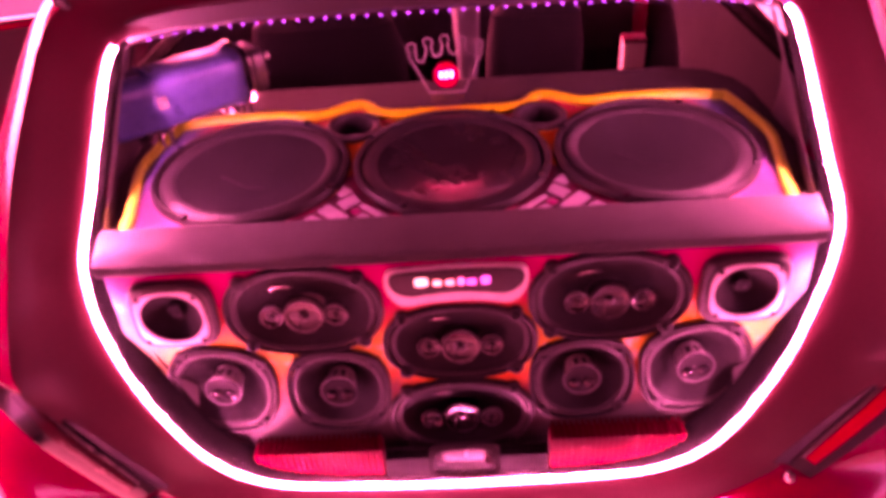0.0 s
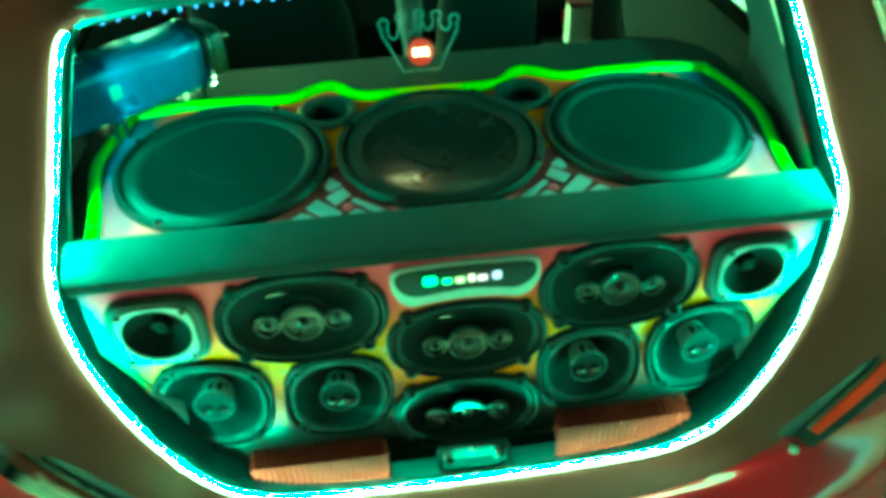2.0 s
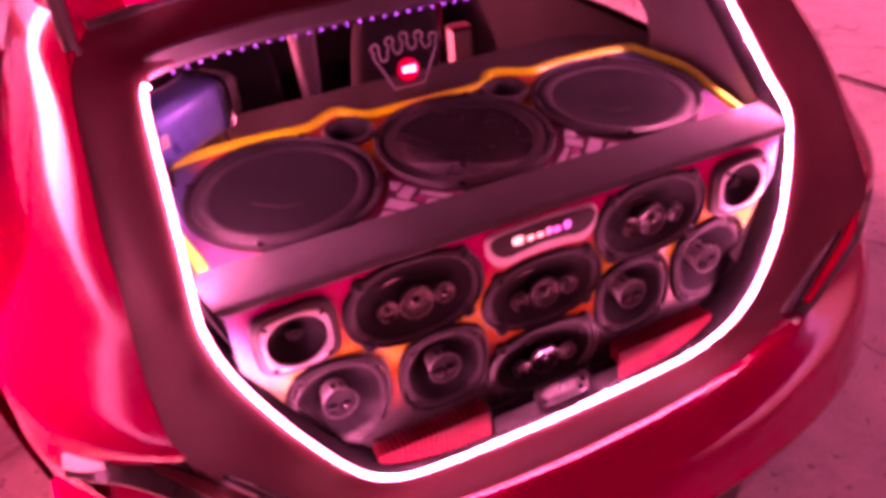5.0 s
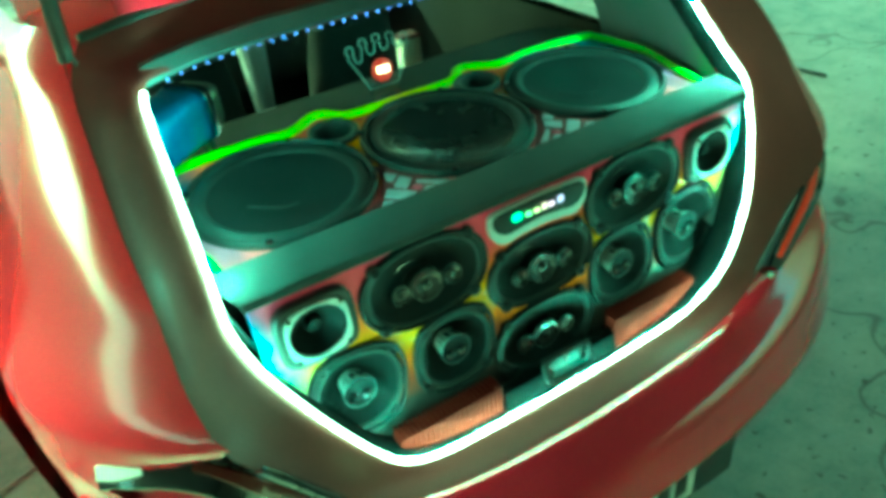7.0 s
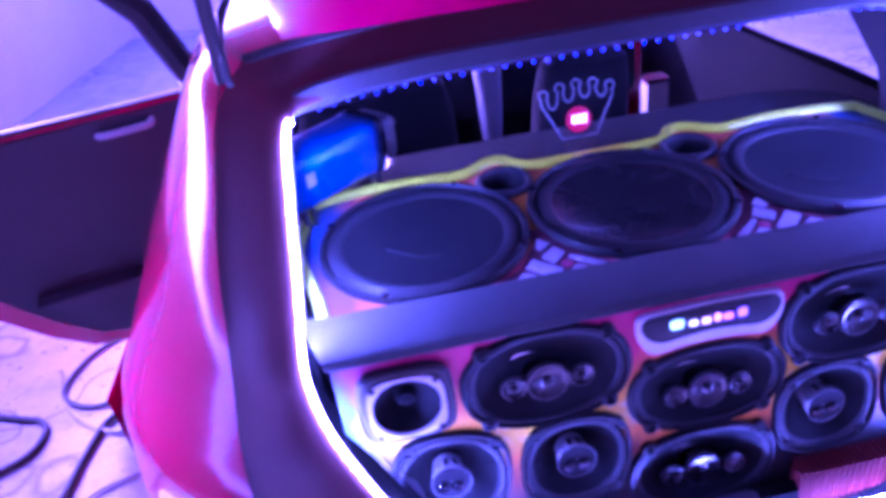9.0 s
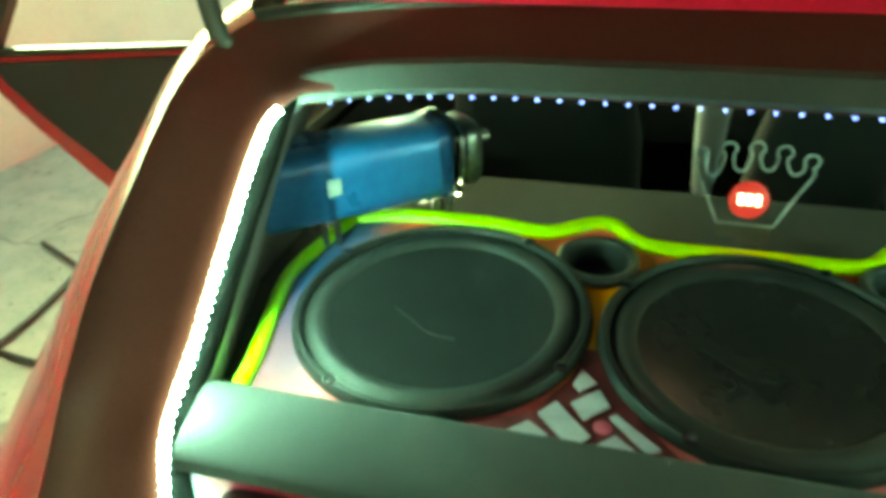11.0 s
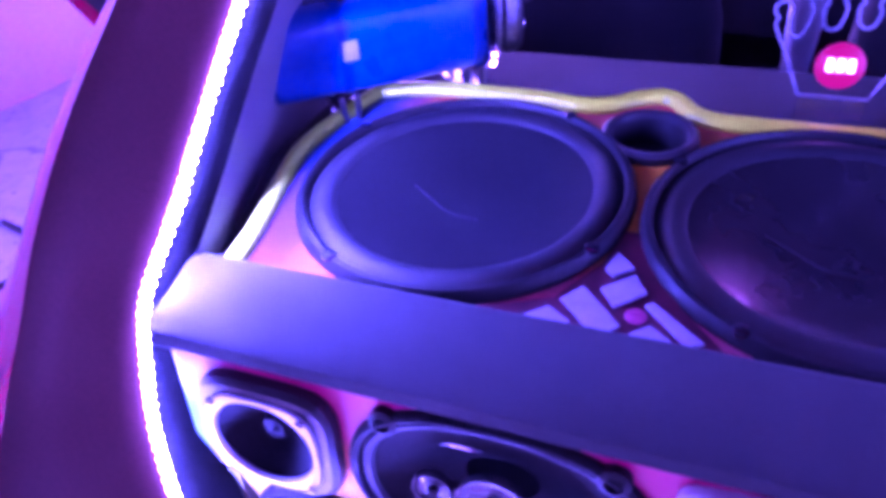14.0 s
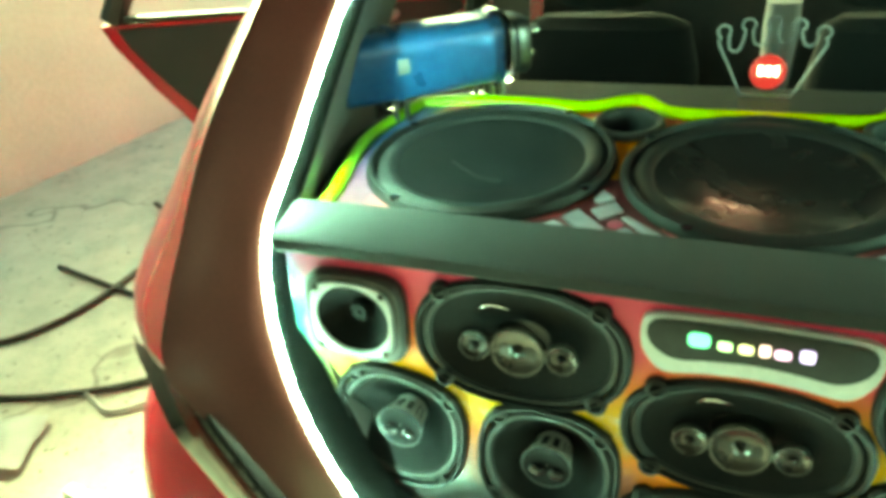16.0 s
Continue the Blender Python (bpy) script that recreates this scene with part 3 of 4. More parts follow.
def rear_lamp(side):
    line = resample(spline([(.484, .966, .752), (.535, .974, .822), (.582, .984, .885), (.625, 1.010, .922), (.675, 1.044, .936), (.722, 1.072, .932), (.760, 1.100, .920)], 4), 18)
    lamp = thing("tail_lamp")
    lamp.parent = car
    tagged(lamp, "slim red tail lamp in a black housing" if side > 0 else "tail lamp darkened as if unlit, with a pale outer reflector")
    out = Vector((.33, -.66, .67)).normalized()

    def bar(first, last, low, high, proud, deep):
        rings = []
        for i in range(first, last):
            p = line[i]
            d = (line[min(i + 1, 17)] - line[max(i - 1, 0)]).normalized()
            up = out.cross(d).normalized()
            up = up if up.z > 0 else -up
            k = 0.62 + 0.38 * math.sin(math.pi * min(1, (i - first + 0.6) / (last - first) * 1.1)) ** 0.6
            lo, hi, m = low * k, high * k, 0.0025
            rings.append([Vector((side * q.x, q.y, q.z)) for q in (p + up * a + out * o for a, o in
                          ((lo, -deep), (lo, proud - m), (lo + m, proud), (hi - m, proud), (hi, proud - m), (hi, -deep)))])
        return loft(rings, True, True)

    part("lamp_housing", bar(0, 18, -0.040, 0.022, 0.004, 0.045), M["gloss"], lamp, "black lamp housing")
    part("chrome_strip", bar(1, 11, 0.009, 0.015, 0.0070, 0.0), M["screw"], lamp, "dull chrome strip")
    # the left lens and tip are coloured dark to stand for missing light
    part("lamp_lens", bar(1, 12, -0.016, 0.007, 0.0075, 0.0), M["lens"] if side > 0 else M["unlit"], lamp, "red reflective lens" if side > 0 else "red lens darkened as if unlit")
    part("lamp_reflector", bar(14, 18, -0.016, 0.016, 0.0075, 0.0), M["silver"], lamp, "pale silver reflector")
    part("lamp_tip", turned([(0.001, -0.008), (0.008, -0.006), (0.010, 0.0), (0.008, 0.006), (0.001, 0.008)], 14), M["chrome"] if side > 0 else M["gloss"], lamp, "chrome tip" if side > 0 else "black tip").matrix_world = \
        Matrix.Translation((side * .476, .960, .742))


for side in (-1, 1):
    rear_lamp(side)


def roof_skin():
    rows = []
    for y, z, w in ((1.478, 1.366, .585), (1.52, 1.392, .60), (1.75, 1.42, .615), (2.1, 1.44, .615), (2.5, 1.44, .60), (2.85, 1.40, .585)):
        rows.append([(w * s, y - 0.012 * s * s, z - 0.045 * abs(s) ** 2.4) for s in (-1, -.93, -.8, -.6, -.35, 0, .35, .6, .8, .93, 1)])
    under = [[(x, y, z - 0.035) for x, y, z in r] for r in rows]
    loop = [a + b[::-1] for a, b in zip(rows, under)]
    return loft(loop, True, True)


part("roof", roof_skin(), M["red"], car)
part("roof_lining", loft([[(w * s, y, z - 0.05 * abs(s) ** 2.4) for s in (-1, -.6, 0, .6, 1)] for y, z, w in ((1.46, 1.325, .55), (2.0, 1.385, .57), (2.8, 1.35, .55))], False), M["lining"], car, "grey fabric roof lining")
header = loft([[(x, 1.419 + dy - .010 * (x / .5) ** 4, 1.3235 + dz - .022 * (abs(x) / .5) ** 6) for x in (-.50, -.47, -.42, -.3, -.15, 0, .15, .3, .42, .47, .50)]
               for dy, dz in ((.004, -.004), (-.004, -.002), (-.007, .004), (.004, .026), (.014, .030), (.016, .020))], False)
part("header_trim", header, M["headtrim"], car, "dark grey trim along the top of the opening")
part("header_seal", tube(spline([(-.56, 1.453, 1.379), (-.45, 1.474, 1.389), (-.30, 1.488, 1.394), (0, 1.493, 1.397), (.30, 1.488, 1.394), (.45, 1.474, 1.389), (.56, 1.453, 1.379)], 6), 0.008, 8), M["seal"], car, "black rubber seal")
for side in (-1, 1):
    part("window_pillar", tube([(side * .80, 2.62, .95), (side * .73, 2.56, 1.18), (side * .615, 2.48, 1.385)], 0.035, 8, False, 0.6), M["plastic"], car)
    part("window_rail", tube([(side * .82, 1.60, .965), (side * .83, 2.1, .965), (side * .82, 2.66, .955)], 0.018, 8), M["flange"], car)
    pane = part("side_window", loft([[(side * .80, 1.62, .985), (side * .805, 2.58, .985)], [(side * .66, 1.72, 1.36), (side * .66, 2.48, 1.37)]], False), M["glass"], car)
    pane.visible_shadow = False
    part("front_pillar", tube([(side * .61, 2.84, 1.375), (side * .70, 3.25, 1.14), (side * .76, 3.55, .95)], 0.03, 8, False, 0.7), M["red"], car)
part("bonnet", loft([[(w * s, y, z - 0.05 * abs(s) ** 3) for s in (-1, -.8, -.4, 0, .4, .8, 1)] for y, z, w in ((3.42, .97, .80), (3.7, .93, .80), (4.1, .84, .74), (4.35, .70, .62), (4.42, .45, .60), (4.40, .24, .60))], False), M["red"], car)
part("bulkhead", box((1.52, 0.03, 0.62), (0, 3.44, .56), 0.01), M["plastic"], car)
part("dashboard", box((1.40, 0.42, 0.34), (0, 3.22, .80), 0.06), M["plastic"], car)
wind = part("windscreen", loft([[(-.60, 2.86, 1.37), (0, 2.88, 1.39), (.60, 2.86, 1.37)], [(-.76, 3.50, .97), (0, 3.56, .97), (.76, 3.50, .97)]], False), M["glass"], car)
wind.visible_shadow = False
part("floor_pan", box((1.60, 3.0, 0.06), (0, 2.55, .27), 0.01), M["plastic"], car)


def wheel(x, y, side):
    w = thing("wheel", pose(x, y, 0.275, 0, 90 * side, 0))
    w.parent = car
    part("tyre", turned([(.155, -.08), (.20, -.088), (.255, -.082), (.272, -.06), (.275, 0), (.272, .06), (.255, .082), (.20, .088), (.155, .08)], 36), M["tyre"], w, "black rubber tyre")
    part("rim", turned([(.001, .03), (.05, .04), (.06, .02), (.13, .03), (.15, .075), (.16, .08), (.16, -.08)], 36), M["alloy"], w, "grey alloy rim")


for wx, wy in ((.74, 1.72), (-.74, 1.72), (.74, 3.85), (-.74, 3.85)):
    wheel(wx, wy, 1 if wx > 0 else -1)


# gas struts at the corners of the opening and the raised tailgate that they hold
def tailgate():
    gate = thing("tailgate")
    gate.parent = car
    tagged(gate, "red tailgate raised high above the opening")
    o, d = Vector((0, 1.47, 1.40)), Vector((0, -0.50, 0.866))
    n = Vector((0, -0.866, -0.50))

    def at(x, s, h=0.0):
        return o + Vector((x, 0, 0)) + d * s + n * h

    ring = [(-.50, .02), (-.55, .45), (-.60, .62), (-.48, .92), (.48, .92), (.60, .62), (.55, .45), (.50, .02)]
    hole = [(-.40, .10), (-.44, .36), (-.45, .46), (-.42, .50), (.42, .50), (.45, .46), (.44, .36), (.40, .10)]
    part("gate_shell", loft([[at(*p, 0) for p in hole], [at(*p, -0.02) for p in ring], [at(*p, 0.03) for p in ring], [at(p[0] * .97, p[1], 0.03) for p in hole], [at(*p, 0) for p in hole]]), M["red"], gate)
    g = part("rear_window", loft([[at(-.40, .10, .004), at(.40, .10, .004)], [at(-.44, .50, .004), at(.44, .50, .004)]], False), M["glass"], gate)
    g.visible_shadow = False


tailgate()
for side in (-1, 1):
    a, b = Vector((side * .588, 1.417, 1.352)), Vector((side * .555, 1.26, 1.92))
    st = thing("gas_strut")
    st.parent = car
    tagged(st, "black gas strut with a bright rod")
    part("strut_body", tube([a, a.lerp(b, .62)], 0.011, 12), M["plastic"], st)
    part("strut_rod", tube([a.lerp(b, .62), b], 0.005, 10), M["chrome"], st, "polished rod")
    part("strut_joint", turned([(.001, -.014), (.013, -.010), (.015, 0), (.013, .010), (.001, .014)], 14), M["plastic"], st).matrix_world = Matrix.Translation(a)


def car_door():
    """The near front door, swung wide open."""
    hinge, end = Vector((-.84, 2.80, 0)), Vector((-2.12, 2.47, 0))
    d = (end - hinge).normalized()
    door = thing("car_door", frame_at(hinge, d, Vector((0, 0, 1)), d.cross(Vector((0, 0, 1)))))
    door.parent = car
    tagged(door, "open red car door with a dark inner panel")
    outline = [(0.0, .26), (.10, .21), (.56, .17), (.66, .185), (.78, .27), (1.0, .49), (1.20, .74), (1.31, .90), (1.34, .97), (0.0, .99)]
    shell = slab(outline, 0.075, 0.008)
    bmesh.ops.translate(shell, vec=(0, 0, 0.075), verts=shell.verts[:])
    part("door_shell", shell, M["red"], door)
    inner = [(.03, .29), (.12, .245), (.54, .215), (.62, .235), (.74, .33), (.95, .55), (1.14, .76), (1.24, .89), (1.27, .955), (.03, .975)]
    pn = slab(inner, 0.02, 0.006)
    bmesh.ops.translate(pn, vec=(0, 0, 0.006), verts=pn.verts[:])
    panel_ = part("inner_panel", pn, M["doortrim"], door, "dark grey door trim panel")
    ar = tube(spline([(.23, .938, -.01), (.24, .930, -.04), (.29, .928, -.045), (.38, .925, -.04), (.40, .920, -.01)], 5), 0.012, 8)
    part("pull_handle", ar, M["palegrey"], panel_, "pale grey pull handle")
    part("door_pocket", box((.62, .05, .14), (.45, .42, -.02), 0.02), M["doortrim"], panel_)
    fr = tube([(.05, .98, .03), (.16, 1.25, .03), (.30, 1.40, .05), (.75, 1.42, .06), (1.10, 1.30, .05), (1.30, .98, .03)], 0.046, 8, False, 1.0)
    part("window_frame", fr, M["seal"], door, "black window frame")
    part("sill_seal", box((1.24, .02, .03), (.63, .985, .02), 0.006), M["seal"], door)


car_door()


# ---------------------------------------------------------------- inside the car
for side in (-1, 1):
    low = loft([[(side * (p[0] * 0.993 - 0.007 + k * 0.15), p[1] + 0.056 + k * 0.52, 1 + (p[2] - 1) * 0.993) for p in AP[5:15]] for k in (0, .05, .4, 1.0)], False)
    part("boot_side_trim", low, M["sidetrim"], car, "grey moulded boot side trim")
part("boot_floor", box((1.1, 0.75, 0.03), (0, 1.40, .638), 0.006), M["carpet"], car, "dark carpet boot floor")


def sill_trim():
    rows = []
    for y, z in ((1.036, .662), (1.039, .690), (1.044, .714), (1.060, .720), (1.076, .700)):
        rows.append([(x, y, z) for x in (-.132, -.125, -.06, 0, .06, .125, .132)])
    bm = loft(rows, False)
    ob = part("sill_trim", bm, M["flange"], car, "matt black plastic sill cover round the latch")
    part("latch_bezel", loft([oval(.056, .026, 32, 5, 0), oval(.056, .026, 32, 5, .008), oval(.048, .019, 32, 5, .010), oval(.048, .019, 32, 5, .002)]), M["seal"], ob, "black latch surround").matrix_world = \
        frame_at((-.003, 1.024, .735), (1, 0, 0), Vector((0, .45, .9)).normalized(), Vector((0, -.9, .45)).normalized())
    part("latch_plate", box((.092, .006, .036), (-.003, 1.037, .735), .002), M["seal"], ob, "black latch plate")
    for x in (-.041, .036):
        c = bmesh.new()
        box((.013, .012, .010), (x, 1.028, .727), .002, c)
        box((.005, .012, .018), (x - .003, 1.028, .732), .001, c)
        part("latch_catch", c, M["chrome"], ob, "bright steel catch")
    part("latch_pin", turned([(.0005, .016), (.004, .015), (.0045, 0)], 12), M["screw"], ob).matrix_world = Matrix.Translation((-.003, 1.028, .738))


sill_trim()


def front_seat(x, k):
    s = thing("front_seat", Matrix.Translation((x, 2.42, .30)))
    s.parent = car
    tagged(s, "dark cloth front seat")
    back = loft([oval(w * k, t, 28, 3.2, z, 0, y) for z, w, t, y in ((.18, .20, .05, .02), (.25, .225, .075, .01), (.45, .235, .08, -.03), (.62, .225, .07, -.07), (.72, .20, .055, -.09), (.745, .15, .03, -.095))], True, True)
    part("backrest", back, M["fabric"], s)
    part("headrest", loft([oval(w, t, 24, 3, z, 0, -.10) for z, w, t in ((.77, .09, .03), (.79, .125, .045), (.87, .13, .045), (.90, .10, .03))], True, True), M["fabric"], s)
    part("cushion", box((.48 * k, .50, .16), (0, .28, .12), .04), M["fabric"], s)


front_seat(-.36, 1.0)
front_seat(.245, .62)
# pale wedge added in place of the daylit gap between the seats
con = loft([oval(w, .05, 20, 3, z) for z, w in ((.30, .012), (.50, .022), (.72, .038), (.90, .048), (.98, .045))], True, True)
solo("gap_wedge", con, M["palepatch"], "pale grey wedge standing in for the bright gap between the front seats", "cushion", at=Matrix.Translation((.055, 2.78, .0)))
# cream block added in place of bright ground and red sill beyond the seat
crt = thing("daylight_block", Matrix.Translation((.608, 2.65, .62)), "cream block with a dark red top, standing in for daylit ground past the seat", "box")
part("block_body", box((.074, .06, .178), (0, 0, .089), .004), M["creampatch"], crt)
part("block_top", box((.076, .062, .014), (0, 0, .185), .003), M["maroon"], crt, "dark red top")
# unseen support added under the cream block
part("ledge", box((.20, .30, .34), (.62, 2.68, .45), .02), M["plastic"], car)

# ---------------------------------------------------------------- speaker box in the boot
encl = thing("speaker_box", None, "airbrushed plywood speaker box with dark carpeted top", "speaker box")
OVALS = [(-.229, .084, .119, .077), (.222, .084, .119, .077), (0.0, .014, .118, .070), (-.004, -.132, .117, .074)]
ROUNDS = [(-.379, -.060, .087, -8), (-.196, -.071, .082, -3), (.187, -.069, .082, 3), (.362, -.055, .087, 8)]
TWEETERS = [(-.420, .092), (.414, .091)]
WOOFERS = [(-.345, .022), (0, .022), (.343, .022)]
PORTS = [(-.181, .152), (.163, .156)]
FRONT = [(-.508, .162), (-.508, .03), (-.485, -.04), (-.44, -.11), (-.39, -.17), (-.33, -.22), (.33, -.22), (.39, -.17), (.44, -.11), (.485, -.04), (.508, .03), (.508, .162)]
holes = [oval(a * .93, b * .93, 40, 2.3, 0, u, v) for u, v, a, b in OVALS] + [oval(r * .92, r * .92, 36, 2.5, 0, u, v) for u, v, r, t in ROUNDS]
holes += [oval(.040, .039, 30, 2, 0, u, v) for u, v in TWEETERS]
front = pierced(FRONT, holes, 0.018)
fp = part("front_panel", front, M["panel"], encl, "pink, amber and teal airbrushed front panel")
fp.matrix_world = PANEL
lg = loft([[(q * x, y, z) for q in (-1, -.5, 0, .5, 1)] for x, y, z in ((.505, 1.125, 1.060), (.512, 1.108, 1.062), (.514, 1.104, 1.067), (.516, 1.106, 1.078), (.520, 1.112, 1.081), (.540, 1.200, 1.083), (.540, 1.210, 1.077), (.540, 1.212, 1.054))], False)
part("ledge_board", lg, M["carpet"], encl, "dark grey carpeted ledge")

RIM = [(.512, -.15), (.518, -.10), (.535, -.02), (.546, .05), (.535, .12), (.516, .195), (.44, .210), (.33, .212), (.25, .205), (.195, .236), (.165, .236), (.125, .198), (.03, .194)]
edge = spline([(x, y, 0) for x, y in RIM], 5)
edge = edge + [Vector((-p.x, p.y, 0)) for p in edge[::-1]]
bd = part("woofer_board", pierced([(p.x, p.y) for p in edge], [oval(.1575, .1575, 56, 2, 0, u, v) for u, v in WOOFERS] + [oval(.039, .039, 30, 2, 0, u, v) for u, v in PORTS], 0.012), M["board"], encl, "orange and pink airbrushed woofer board")
bd.matrix_world = BOARD
for s in (-1, 1):
    seg = spline([(s * x, y, .004) for x, y in RIM[:6]], 6)
    rm = part("edge_moulding", tube(seg, 0.0095, 10, False, 1.0), M["rim"], encl, "yellow-green raised edge moulding")
    rm.matrix_world = BOARD
seg = spline([(x, y, .004) for x, y in RIM[5:]] + [(-x, y, .004) for x, y in RIM[:4:-1]], 6)
rm = part("edge_moulding", tube(seg, 0.0115, 10, False, 0.9), M["rim"], encl, "yellow-green raised edge moulding")
rm.matrix_world = BOARD
shelf = pierced([(-.60, 1.21), (-.60, 1.65), (-.585, 1.71), (-.54, 1.76), (-.46, 1.785), (.46, 1.785), (.54, 1.76), (.585, 1.71), (.60, 1.65), (.60, 1.21)],
                [[(x, y, 0) for x, y in ((-.50, 1.23), (.50, 1.23), (.50, 1.54), (-.50, 1.54))]], 0.02)
sh = part("top_board", shelf, M["felt"], encl, "dark grey carpeted top")
sh.matrix_world = Matrix.Translation((0, 0, 1.052))
part("bottom_board", box((1.06, .62, .018), (0, 1.42, .664), .003), M["carpet"], encl)
part("back_board", box((1.06, .018, .37), (0, 1.765, .855), .003), M["carpet"], encl)
for side in (-1, 1):
    part("end_board", box((.018, .56, .36), (side * .545, 1.44, .855), .003), M["carpet"], encl)


def woven_bricks(parent):
    """Painted lattice strips between the woofers."""
    for sgn in (1, -1):
        g = slab([(sgn * x, y) for x, y in ((-.30, -.15), (-.22, -.112), (-.19, -.06), (-.178, -.012), (-.160, -.012), (-.150, -.05), (-.120, -.10), (-.075, -.15))], .004)
        part("lattice_ground", g, M["maroon"], parent, "dark maroon painted ground").matrix_world = on(BOARD, 0, 0, .003)
    weave = [((-.262, -.164), (-.221, -.126), (-.201, -.139), (-.236, -.166)), ((-.214, -.115), (-.199, -.096), (-.163, -.133), (-.178, -.151)),
             ((-.185, -.095), (-.160, -.072), (-.148, -.092), (-.171, -.114)), ((-.186, -.070), (-.179, -.046), (-.162, -.064), (-.178, -.078)),
             ((-.178, -.162), (-.141, -.127), (-.121, -.143), (-.162, -.168)), ((-.148, -.106), (-.142, -.101), (-.100, -.136), (-.112, -.143))]
    for sgn in (1, -1):
        for quad in weave:
            o = part("lattice_strip", slab([(sgn * x, y) for x, y in quad], .003, .0006), M["brickwhite"], parent)
            o.matrix_world = on(BOARD, 0, 0, .0065)
        for u, v in ((-.199, -.154), (-.153, -.118)):
            o = part("pink_spot", turned([(.0005, .0018), (.007, .0016), (.009, 0)], 14), M["pinkpaint"], parent, "pink painted spot")
            o.matrix_world = on(BOARD, sgn * u, v, .0035)


woven_bricks(encl)


def woofer(u, v, cone):
    w = thing("woofer", on(BOARD, u, v, 0), "black twelve-inch woofer set in the board", "speaker", "woofers on the box")
    part("basket_frame", turned([(.157, .003), (.158, .0105), (.1605, .0135), (.1655, .0130), (.1690, .008), (.170, .0)], 64), M["basket"], w, "black painted frame")
    part("surround", turned([(.128, .003), (.132, .0070), (.139, .0100), (.147, .0100), (.154, .0065), (.158, .003)], 64), M["roll"], w, "rubber roll surround")
    part("cone", turned([(.1290, .0035), (.116, -.0010), (.090, -.0090), (.066, -.0145)], 64), cone, w)
    part("dust_cap", turned([(.067, -.0143), (.060, -.0160), (.045, -.0188), (.025, -.0205), (.001, -.0210)], 40), cone, w)
    part("tinsel_lead", tube(spline([(-.060, .012, -.0135), (-.035, -.004, -.0165), (-.010, -.020, -.0180), (.020, -.024, -.0180)], 5), .0012, 6), M["roll"], w)
    for k in range(4):
        t = radians(62 + 90 * k)
        part("screw", turned([(.007, 0), (.007, .003), (.0035, .0045), (.0005, .004)], 8), M["gloss"], w).matrix_basis = Matrix.Translation((.1635 * math.cos(t), .1635 * math.sin(t), .0105))
    return w


for (wu, wv), wc in zip(WOOFERS, ("cone", "polycone", "cone")):
    woofer(wu, wv, M[wc])


def bass_port(u, v):
    p = thing("bass_port", on(BOARD, u, v, 0), "round black bass port in the board", "port", "bass ports")
    part("flange", turned([(.038, .002), (.040, .010), (.046, .012), (.051, .008), (.052, 0)], 40), M["plastic"], p)
    part("port_tube", turned([(.038, .004), (.036, -.02), (.036, -.12), (.001, -.121)], 40), M["seal"], p)


for pu, pv in PORTS:
    bass_port(pu, pv)


def oval_speaker(u, v, a=.119, b=.077, lit=True):
    s = thing("oval_speaker", on(PANEL, u, v, 0), "black oval coaxial speaker with chrome-ringed tweeters", "speaker", "oval speakers on the front panel")
    k = b / a
    part("frame_ring", turned([(a * .925, .003), (a * .935, .008), (a * .965, .0095), (a, .006), (a * 1.005, .0)], 56, 2.35, k), M["basket"], s)
    part("surround", turned([(a * .83, .0015), (a * .85, .0055), (a * .89, .0065), (a * .928, .003)], 56, 2.3, k), M["roll"], s)
    part("cone", turned([(a * .84, .002), (a * .66, -.006), (a * .44, -.014), (a * .25, -.019)], 56, 2.2, k), M["cone"], s)
    part("bridge", box((.112, .016, .008), (0, -.006, .001), .003), M["plastic"], s)
    for x, r in ((0, .029), (-.048, .017), (.048, .017)):
        rg = part("tweeter_ring", turned([(r * .955, .006), (r * .965, .0080), (r * .99, .0080), (r, .006), (r, .0)], 28, cx=x, cy=-.006), M["screw"], s, "bright ring")
        part("tweeter_dome", turned([(r * .92, .007), (r * .6, .004), (r * .35, .004), (r * .25, .008), (.0005, .010)], 24, cx=x, cy=-.006), M["polycone"], rg)
    part("tinsel_lead", tube(spline([(-.045, .034, -.006), (-.036, .042, -.002), (-.022, .044, .0), (-.012, .040, -.004)], 5), .0012, 6), M["chrome"], s)
    for sx, sy in ((-1, 1), (1, 1), (-1, -1), (1, -1)):
        part("fixing_ear", turned([(.012, .0), (.012, .008), (.007, .010), (.0055, .006), (.0005, .006)], 12, cx=sx * a * .715, cy=sy * b * .715), M["basket"], s)
    return s


for ou, ov, oa, ob_ in OVALS:
    oval_speaker(ou, ov, oa, ob_)


